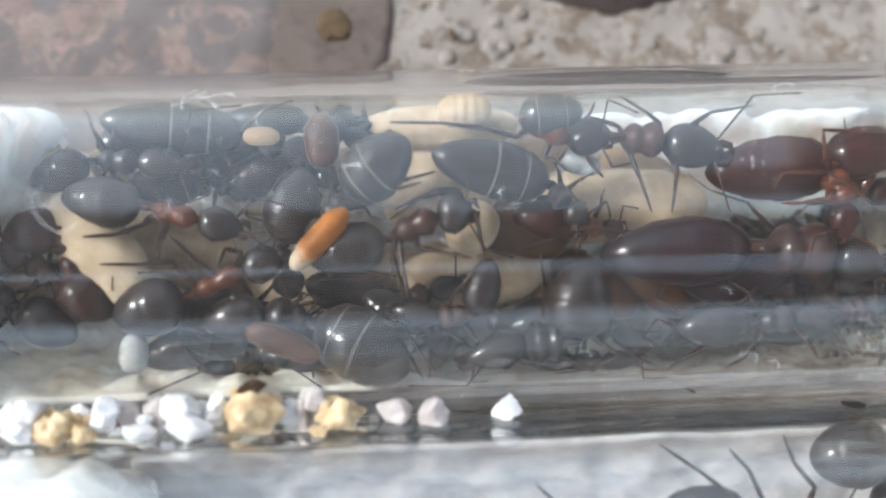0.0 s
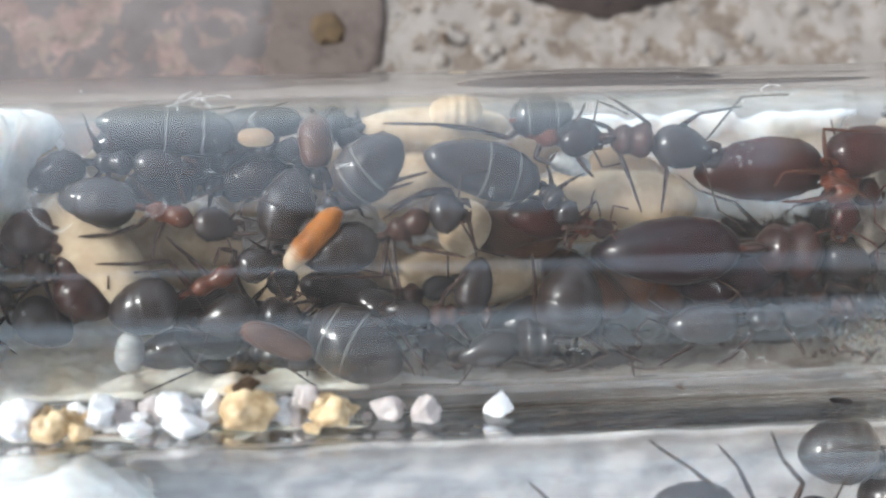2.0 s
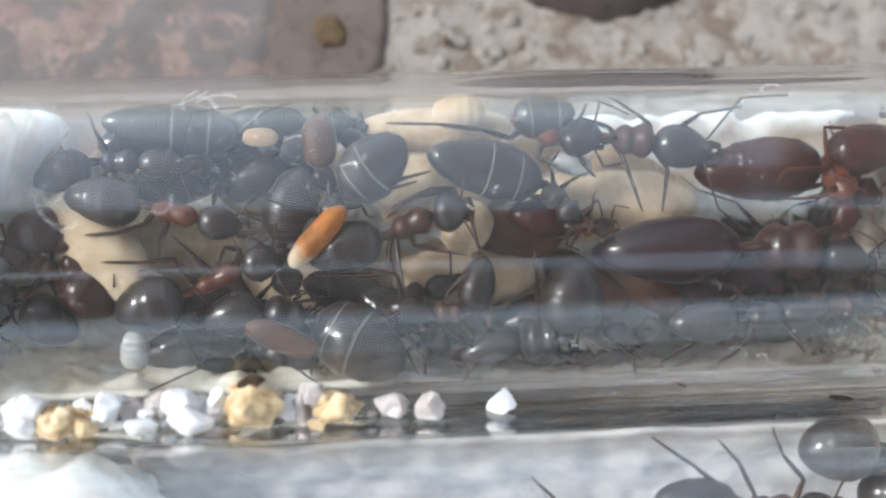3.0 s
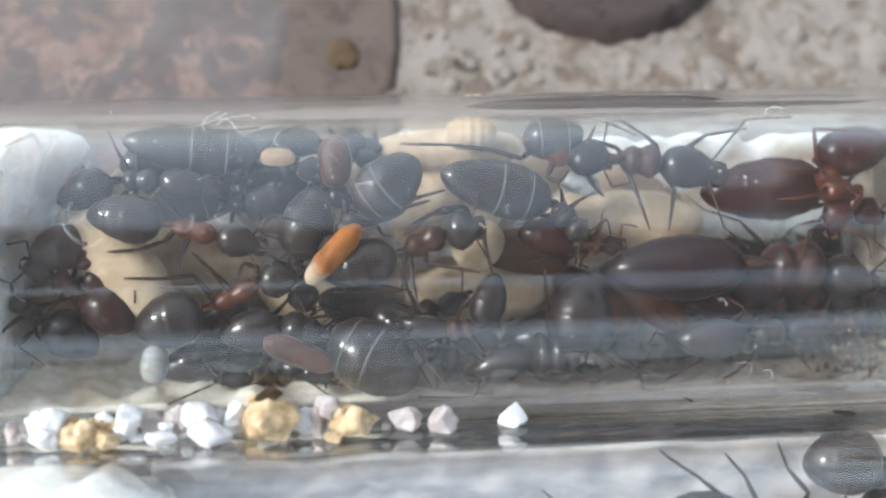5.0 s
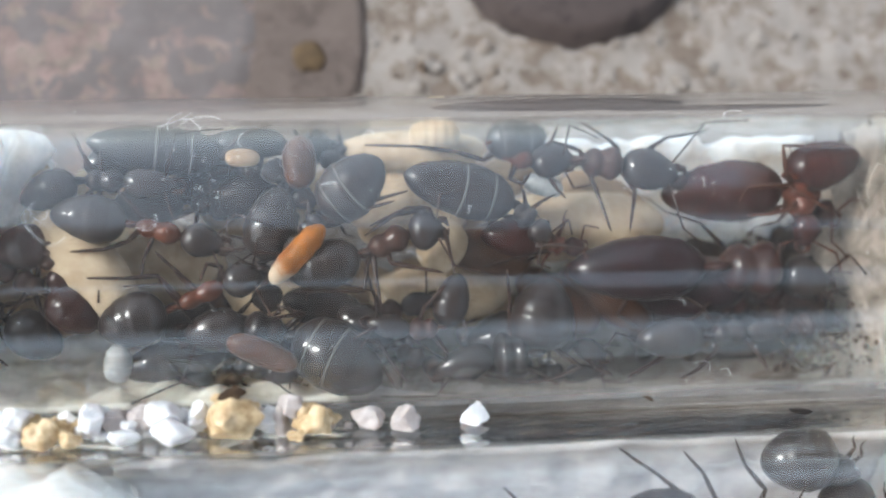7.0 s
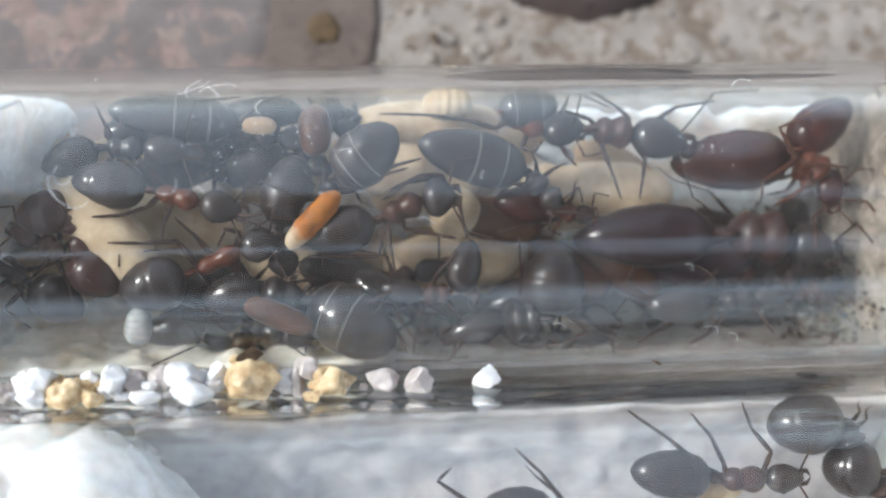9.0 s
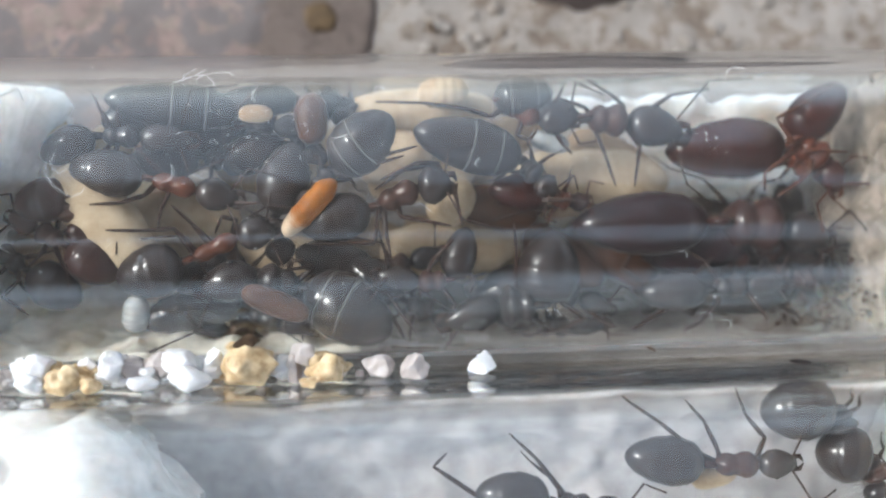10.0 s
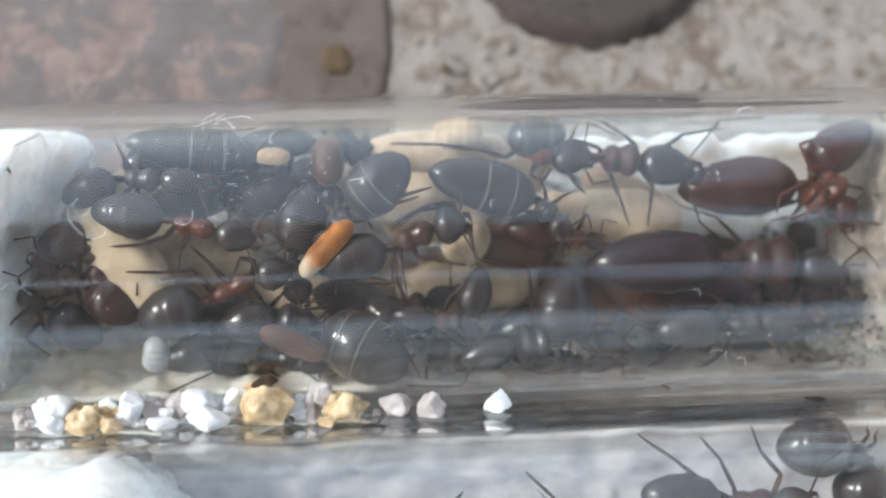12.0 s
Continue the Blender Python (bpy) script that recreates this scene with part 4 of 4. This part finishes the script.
pod("cocoon", (-9.05, 3.76, -3.71), (-3.80, 2.69, -3.71), 2.47, CREAM, "cream silk cocoon deep in the brood pile", "cocoon", "brood pile", 0, 0.04, False, cocoon_profile)
pod("cocoon", (-6.55, 2.06, -3.69), (-2.56, 4.56, -3.68), 2.65, BEIGE_SILK, "dull beige cocoon deep in the brood pile", "cocoon", "brood pile", 0, 0.04, False, cocoon_profile)
pod("cocoon", (-4.49, 3.85, -3.76), (0.14, 3.75, -3.76), 2.68, CREAM, "cream silk cocoon deep in the brood pile", "cocoon", "brood pile", 0, 0.04, False, cocoon_profile)
pod("cocoon", (-2.55, 1.55, -3.02), (2.94, 2.52, -3.02), 2.44, CREAM, "cream silk cocoon deep in the brood pile", "cocoon", "brood pile", 0, 0.04, False, cocoon_profile)
pod("cocoon", (0.16, 0.98, -3.90), (4.65, 3.75, -3.90), 2.21, BEIGE_SILK, "dull beige cocoon deep in the brood pile", "cocoon", "brood pile", 0, 0.04, False, cocoon_profile)
pod("cocoon", (2.07, 2.34, -3.34), (6.71, 5.40, -2.57), 2.21, BEIGE_SILK, "dull beige cocoon deep in the brood pile", "cocoon", "brood pile", 0, 0.04, False, cocoon_profile)
pod("cocoon", (3.99, 0.37, -2.90), (7.75, 2.94, -2.90), 2.57, BEIGE_SILK, "dull beige cocoon deep in the brood pile", "cocoon", "brood pile", 0, 0.04, False, cocoon_profile)
pod("cocoon", (5.31, 2.52, -3.27), (10.23, 0.29, -3.27), 2.64, CREAM, "cream silk cocoon deep in the brood pile", "cocoon", "brood pile", 0, 0.04, False, cocoon_profile)
pod("cocoon", (8.00, 4.18, -3.75), (12.30, 1.65, -3.75), 2.69, BEIGE_SILK, "dull beige cocoon deep in the brood pile", "cocoon", "brood pile", 0, 0.04, False, cocoon_profile)
pod("cocoon", (-20.63, -1.81, -2.94), (-16.37, -1.15, -2.94), 2.35, BEIGE_SILK, "dull beige cocoon deep in the brood pile", "cocoon", "brood pile", 0, 0.04, False, cocoon_profile)
pod("cocoon", (-18.70, -3.19, -3.52), (-14.31, -0.43, -3.52), 2.56, BEIGE_SILK, "dull beige cocoon deep in the brood pile", "cocoon", "brood pile", 0, 0.04, False, cocoon_profile)
pod("cocoon", (-17.82, -2.38, -3.63), (-13.69, -0.26, -3.63), 2.59, BEIGE_SILK, "dull beige cocoon deep in the brood pile", "cocoon", "brood pile", 0, 0.04, False, cocoon_profile)
pod("cocoon", (-14.41, 1.00, -3.88), (-10.51, -2.00, -3.88), 2.17, BEIGE_SILK, "dull beige cocoon deep in the brood pile", "cocoon", "brood pile", 0, 0.04, False, cocoon_profile)
pod("cocoon", (-13.91, 0.41, -3.28), (-9.06, -0.88, -3.28), 2.15, BEIGE_SILK, "dull beige cocoon deep in the brood pile", "cocoon", "brood pile", 0, 0.04, False, cocoon_profile)
pod("cocoon", (-11.12, -2.31, -3.31), (-6.49, -2.08, -3.31), 2.40, TAN, "brownish cocoon deep in the brood pile", "cocoon", "brood pile", 0, 0.04, False, cocoon_profile)
pod("cocoon", (-8.84, -1.63, -3.70), (-4.82, -4.65, -3.59), 2.58, TAN, "brownish cocoon deep in the brood pile", "cocoon", "brood pile", 0, 0.04, False, cocoon_profile)
pod("cocoon", (-6.38, -2.29, -3.41), (-1.82, -2.77, -3.41), 2.54, TAN, "brownish cocoon deep in the brood pile", "cocoon", "brood pile", 0, 0.04, False, cocoon_profile)
pod("cocoon", (-4.18, -0.38, -3.04), (0.18, -2.16, -3.04), 2.17, BEIGE_SILK, "dull beige cocoon deep in the brood pile", "cocoon", "brood pile", 0, 0.04, False, cocoon_profile)
pod("cocoon", (-2.49, -3.02, -3.26), (2.39, -2.07, -3.26), 2.30, BEIGE_SILK, "dull beige cocoon deep in the brood pile", "cocoon", "brood pile", 0, 0.04, False, cocoon_profile)
pod("cocoon", (-0.77, -0.35, -4.08), (3.71, -3.15, -4.08), 2.62, BEIGE_SILK, "dull beige cocoon deep in the brood pile", "cocoon", "brood pile", 0, 0.04, False, cocoon_profile)
pod("cocoon", (0.93, -0.82, -4.18), (5.87, -3.70, -4.18), 2.70, BEIGE_SILK, "dull beige cocoon deep in the brood pile", "cocoon", "brood pile", 0, 0.04, False, cocoon_profile)
pod("cocoon", (3.88, -2.55, -3.67), (7.61, -4.94, -3.38), 2.22, BEIGE_SILK, "dull beige cocoon deep in the brood pile", "cocoon", "brood pile", 0, 0.04, False, cocoon_profile)
pod("cocoon", (5.57, -0.77, -3.65), (9.63, -3.86, -3.65), 2.36, TAN, "brownish cocoon deep in the brood pile", "cocoon", "brood pile", 0, 0.04, False, cocoon_profile)
pod("cocoon", (8.08, -0.36, -3.63), (12.28, -3.97, -3.63), 2.25, TAN, "brownish cocoon deep in the brood pile", "cocoon", "brood pile", 0, 0.04, False, cocoon_profile)
pod("cocoon", (11.57, -12.74, 4.00), (13.72, -12.21, 4.00), 1.27, CREAM, "cream cocoon carried under an ant in the second tube", "cocoon", "brood in the second tube", 0, 0.04, True, cocoon_profile)

# ---- grains, lint and dust ----
def grain(x, y, z, a, b, mat, label, category, seed):
    bm = bmesh.new()
    blob(bm, (0, 0, 0), (a * MM, b * MM, b * MM), seed, 4, 0.34 if mat == OCHRE else 0.22, 0.85)
    ob = part("sand_grain" if category == "sand grain" else "crumb", bm, mat)
    ob.location = (x * MM, y * MM, AXIS_Z + z * MM)
    ob.rotation_euler = (0.26, 0, 0)
    tagged(ob, label, category, "grains in the groove")


grain(-16.97, -7.65, 2.92, 0.78, 0.95, QUARTZ, "white quartz grain in the groove between the tubes", "sand grain", 3)
grain(-17.27, -8.28, 3.58, 0.67, 0.60, QUARTZ, "white quartz grain in the groove between the tubes", "sand grain", 4)
grain(-15.64, -8.14, 3.51, 1.07, 0.77, OCHRE, "ochre sandstone crumb in the groove between the tubes", "sand grain", 5)
grain(-15.03, -7.34, 2.95, 0.44, 0.34, QUARTZ, "white quartz grain in the groove between the tubes", "sand grain", 6)
grain(-14.72, -8.38, 3.66, 0.67, 0.50, OCHRE, "ochre sandstone crumb in the groove between the tubes", "sand grain", 7)
grain(-14.01, -7.54, 3.21, 0.78, 1.08, QUARTZ, "white quartz grain in the groove between the tubes", "sand grain", 8)
grain(-13.23, -7.58, 2.83, 0.61, 0.68, QUARTZ_PINK, "rosy translucent quartz grain in the groove between the tubes", "sand grain", 9)
grain(-12.64, -8.40, 3.60, 0.74, 0.43, QUARTZ, "white quartz grain in the groove between the tubes", "sand grain", 10)
grain(-12.10, -7.46, 3.07, 0.58, 0.61, QUARTZ_PINK, "rosy translucent quartz grain in the groove between the tubes", "sand grain", 11)
grain(-10.99, -7.44, 3.44, 0.78, 0.78, QUARTZ, "white quartz grain in the groove between the tubes", "sand grain", 12)
grain(-10.59, -8.33, 3.88, 1.26, 0.76, QUARTZ, "white quartz grain in the groove between the tubes", "sand grain", 13)
grain(-9.59, -7.37, 3.30, 0.64, 0.61, QUARTZ, "white quartz grain in the groove between the tubes", "sand grain", 14)
grain(-8.42, -7.71, 3.47, 1.48, 1.21, OCHRE, "ochre sandstone crumb in the groove between the tubes", "sand grain", 15)
grain(-8.18, -6.85, 4.07, 0.60, 0.40, DIRT, "dark brown soil crumb among the grains", "crumb", 16)
grain(-6.94, -7.69, 2.18, 0.48, 0.62, DIRT, "dark brown soil crumb among the grains", "crumb", 17)
grain(-5.83, -7.29, 3.38, 0.68, 0.54, QUARTZ_PINK, "rosy translucent quartz grain in the groove between the tubes", "sand grain", 18)
grain(-6.25, -7.98, 2.83, 0.58, 0.82, QUARTZ_PINK, "rosy translucent quartz grain in the groove between the tubes", "sand grain", 19)
grain(-5.02, -8.05, 3.33, 1.11, 0.77, OCHRE, "ochre sandstone crumb in the groove between the tubes", "sand grain", 20)
grain(-2.62, -8.00, 2.93, 0.85, 0.61, QUARTZ_PINK, "rosy translucent quartz grain in the groove between the tubes", "sand grain", 21)
grain(-1.03, -8.08, 3.22, 0.74, 0.67, QUARTZ_PINK, "rosy translucent quartz grain in the groove between the tubes", "sand grain", 22)
grain(1.99, -7.98, 2.88, 0.71, 0.61, QUARTZ, "white quartz grain in the groove between the tubes", "sand grain", 23)
grain(-17.73, -7.48, 2.91, 0.51, 0.51, QUARTZ, "white quartz grain in the groove between the tubes", "sand grain", 24)
grain(-16.45, -7.52, 2.59, 0.45, 0.41, OCHRE, "ochre sandstone crumb in the groove between the tubes", "sand grain", 25)
grain(-15.58, -7.76, 2.06, 0.52, 0.52, OCHRE, "ochre sandstone crumb in the groove between the tubes", "sand grain", 26)
grain(-13.52, -7.31, 3.06, 0.37, 0.37, QUARTZ, "white quartz grain in the groove between the tubes", "sand grain", 27)
grain(-13.57, -8.18, 3.04, 0.44, 0.37, QUARTZ, "white quartz grain in the groove between the tubes", "sand grain", 28)
grain(-12.62, -7.70, 2.23, 0.52, 0.52, QUARTZ, "white quartz grain in the groove between the tubes", "sand grain", 29)
grain(-11.89, -7.76, 1.80, 0.42, 0.42, QUARTZ_PINK, "rosy translucent quartz grain in the groove between the tubes", "sand grain", 30)
grain(-10.32, -7.53, 2.64, 0.48, 0.45, QUARTZ, "white quartz grain in the groove between the tubes", "sand grain", 31)
grain(-10.00, -7.73, 1.86, 0.42, 0.45, QUARTZ_PINK, "rosy translucent quartz grain in the groove between the tubes", "sand grain", 32)
grain(-9.32, -7.75, 1.81, 0.52, 0.42, OCHRE, "ochre sandstone crumb in the groove between the tubes", "sand grain", 33)
grain(-7.70, -7.84, 1.99, 0.38, 0.45, QUARTZ_PINK, "rosy translucent quartz grain in the groove between the tubes", "sand grain", 34)
grain(-7.25, -7.25, 3.13, 0.44, 0.31, QUARTZ_PINK, "rosy translucent quartz grain in the groove between the tubes", "sand grain", 35)
grain(-5.54, -8.61, 3.85, 0.46, 0.33, OCHRE, "ochre sandstone crumb in the groove between the tubes", "sand grain", 36)
grain(-4.34, -7.57, 2.37, 0.34, 0.38, QUARTZ_PINK, "rosy translucent quartz grain in the groove between the tubes", "sand grain", 37)
grain(-3.36, -8.10, 2.64, 0.31, 0.27, QUARTZ_PINK, "rosy translucent quartz grain in the groove between the tubes", "sand grain", 38)
grain(-8.74, -6.89, 3.85, 0.40, 0.30, OCHRE, "ochre sandstone crumb in the groove between the tubes", "sand grain", 39)
grain(-7.95, -7.26, 3.33, 0.57, 0.44, OCHRE, "ochre sandstone crumb in the groove between the tubes", "sand grain", 40)
grain(-8.56, -8.31, 3.26, 0.67, 0.34, OCHRE, "ochre sandstone crumb in the groove between the tubes", "sand grain", 41)


def fill_grains():
    """Small grains that fill the groove between the larger ones."""
    rng = random.Random(44)
    for k in range(58):
        x = rng.uniform(-18.8, -4.2)
        r = rng.uniform(0.34, 0.54)
        warm = -16.6 < x < -14.4 or -9.4 < x < -7.6 or x > -5.6
        mat, what = (OCHRE, "ochre sandstone crumb") if warm and k % 3 else (QUARTZ, "white quartz grain") if k % 3 else (QUARTZ_PINK, "rosy translucent quartz grain")
        grain(x, -7.75 + rng.uniform(-0.25, 0.25), 2.05 + r + rng.uniform(0.0, 0.9), r * rng.uniform(1.0, 1.4), r, mat, what + " in the groove between the tubes", "sand grain", 100 + k)


fill_grains()


def lint(x, y, length, curl, seed, label):
    """A white fibre lying on the glass: x and height across the tube in mm."""
    rng = random.Random(seed)
    pts, ang = [], rng.uniform(0, 6.28)
    px, py = x, y
    for k in range(14):
        ang += rng.gauss(curl, 0.16)
        px += math.cos(ang) * length / 14
        py += math.sin(ang) * length / 14
        yy = max(-7.4, min(7.4, py))
        pts.append(Vector((px, yy, math.sqrt(7.73 ** 2 - yy * yy))) * MM)
    c0 = pts[0].copy()
    bm = bmesh.new()
    sweep(bm, [p - c0 for p in pts], [0.009 * MM] * len(pts), 5)
    ob = part("lint", bm, LINT)
    ob.matrix_basis = TUBE @ Matrix.Translation(c0)
    tagged(ob, label, "lint", "lint on the glass")


lint(-11.14, 5.75, 1.6, 0.07, 2, "fine white lint fibre on the glass")
lint(-10.14, 5.63, 1.9, -0.12, 3, "fine white lint fibre on the glass")
lint(-9.25, 5.39, 1.2, 0.1, 4, "fine white lint fibre on the glass")
lint(-15.65, 2.38, 2.9, 0.27, 5, "fine white lint fibre on the glass")
lint(-11.60, 1.42, 1.4, 0.3, 6, "fine white lint fibre on the glass")
lint(14.58, 6.02, 1.2, 0.1, 7, "fine white lint fibre on the glass")
lint(12.31, -5.42, 1.2, 0.1, 8, "fine white lint fibre on the glass")
lint(1.93, 1.93, 0.5, 0.2, 9, "fine white lint fibre on the glass")
lint(-15.43, 2.49, 1.6, 0.2, 10, "fine white lint fibre on the glass")
lint(-10.48, 5.42, 1.3, -0.1, 11, "fine white lint fibre on the glass")
lint(-3.56, 2.99, 0.7, 0.1, 12, "fine white lint fibre on the glass")
lint(10.73, -2.51, 0.6, 0.1, 13, "fine white lint fibre on the glass")
lint(4.76, -4.63, 0.8, -0.1, 14, "fine white lint fibre on the glass")
lint(-2.13, 5.13, 0.8, 0.3, 15, "fine white lint fibre on the glass")
lint(-0.22, -0.31, 0.9, 0.1, 16, "fine white lint fibre on the glass")
lint(-7.34, 5.35, 0.9, 0.2, 17, "fine white lint fibre on the glass")
lint(12.79, -5.39, 0.8, -0.2, 18, "fine white lint fibre on the glass")


def splinter(x, y, z):
    bm = bmesh.new()
    sweep(bm, [(-0.26 * MM, 0.12 * MM, 0), (0, 0.03 * MM, 0.02 * MM), (0.25 * MM, -0.14 * MM, 0)], [0.02 * MM, 0.07 * MM, 0.03 * MM], 6)
    ob = part("splinter", bm, DIRT)
    ob.matrix_basis = TUBE @ Matrix.Translation(Vector((x, y, z)) * MM)
    tagged(ob, "tiny dark splinter on the glass tube", "splinter")


splinter(9.93, -6.57, 4.11)


def dust():
    bm = bmesh.new()
    rng = random.Random(21)
    for i in range(170):
        x, y = rng.uniform(-19, 21), rng.uniform(-7.2, 7.2)
        if i % 3 == 0:
            x, y = rng.gauss(-8, 1.6), rng.gauss(3.6, 0.9)
        if i % 12 == 1:
            x, y = rng.gauss(12.0, 0.5), rng.gauss(2.7, 0.3)
        r = rng.uniform(0.010, 0.028)
        blob(bm, (x * MM, y * MM, math.sqrt(7.72 ** 2 - y * y) * MM), (r * MM, r * rng.uniform(0.6, 1.6) * MM, r * MM), i, 1, 0.3)
    ob = part("dust", bm, LINT)
    ob.matrix_basis = TUBE
    tagged(ob, "white dust specks on the glass", "dust", kind="stuff")


dust()

# ---- unseen boards and near wall, added to block sky and shape the glass reflections ----
def board(outline, label):
    """An added, unseen flat board 10 mm thick that blocks sky, its outline in metres."""
    bm = bmesh.new()
    face = bm.faces.new([bm.verts.new((x, y, 0.200)) for x, y in outline])
    top = bmesh.ops.extrude_face_region(bm, geom=[face])["geom"]
    for v in top:
        if isinstance(v, bmesh.types.BMVert):
            v.co.z = 0.210
    bmesh.ops.bevel(bm, geom=bm.edges, offset=0.001, segments=1)
    tagged(part("sky_blocker", bm, BLOCKER_BROWN, smooth=False), label, "shelf", kind="structure")


board([(-0.13, -0.105), (0.22, -0.110), (0.22, -0.044), (-0.13, 0.056)], "unseen board added overhead to block sky from the glass")
board([(0.066, 0.078), (0.078, 0.036), (0.098, 0.030), (0.106, 0.014), (0.24, 0.010), (0.24, 0.38), (0.17, 0.38), (0.122, 0.195), (0.100, 0.106), (0.080, 0.106)], "unseen board with a tapered tongue, added to cut the sky reflection")
board([(-0.15, -0.385), (0.22, -0.385), (0.22, -0.20), (0.09, -0.165), (0.0, -0.130), (-0.15, -0.124)], "unseen board added on the near side to block sky")

# unseen wall, added to keep low sky out of the reflections
bm = bmesh.new()
bmesh.ops.create_cube(bm, size=1.0)
for v in bm.verts:
    v.co = Vector((v.co.x * 0.8, -0.46 + v.co.y * 0.02, 0.015 + v.co.z * 0.075))
tagged(part("near_blocker", bm, BLOCKER_GREY, smooth=False), "unseen wall added on the near side to block low sky", "wall", kind="structure")


# ---- what moves ----
def motions():
    mover = ant((20.82, 5.50, 1.60), (17.93, 3.05, 1.60), (19.78, 1.86, 1.60), (20.13, 0.31, 1.60), 2.28, 1.51, 1.40, "mover", [[(17.61, 2.76, 2.60), (16.92, 3.82, 2.60), (19.94, 5.30, 2.60)], [(18.15, 2.21, 2.60), (19.00, 2.25, 2.60), (20.34, 2.14, 2.60)], [(17.02, 1.82, 2.60), (16.23, 1.30, 2.60), (16.15, 0.44, 2.60)], [(18.40, 1.26, 2.60), (17.54, 0.60, 2.60), (16.75, 0.16, 2.60)]],
        "dark red ant swinging its abdomen beside the cotton", "ants in the main tube")
    rows = []
    for t, x, y, turn in (
        (0.0, 17.52, 2.14, -30), (3.0, 18.22, 2.27, -30), (5.0, 17.67, 3.16, -29), (5.5, 17.84, 2.58, -29), (6.0, 17.80, 2.59, -29), (6.5, 18.10, 2.63, -29), (7.0, 18.23, 2.56, -28),
        (9.0, 18.39, 2.60, -4), (9.5, 18.66, 2.60, 0), (10.0, 18.67, 2.64, 1), (10.5, 18.70, 2.73, 0), (11.0, 18.60, 2.66, -4), (11.5, 18.90, 2.78, -8), (12.0, 19.01, 2.90, -9)):
        rows.append((t, TUBE @ pose(x * MM, y * MM, 1.60 * MM, 0, 0, turn)))
    walk(mover, rows)


motions()
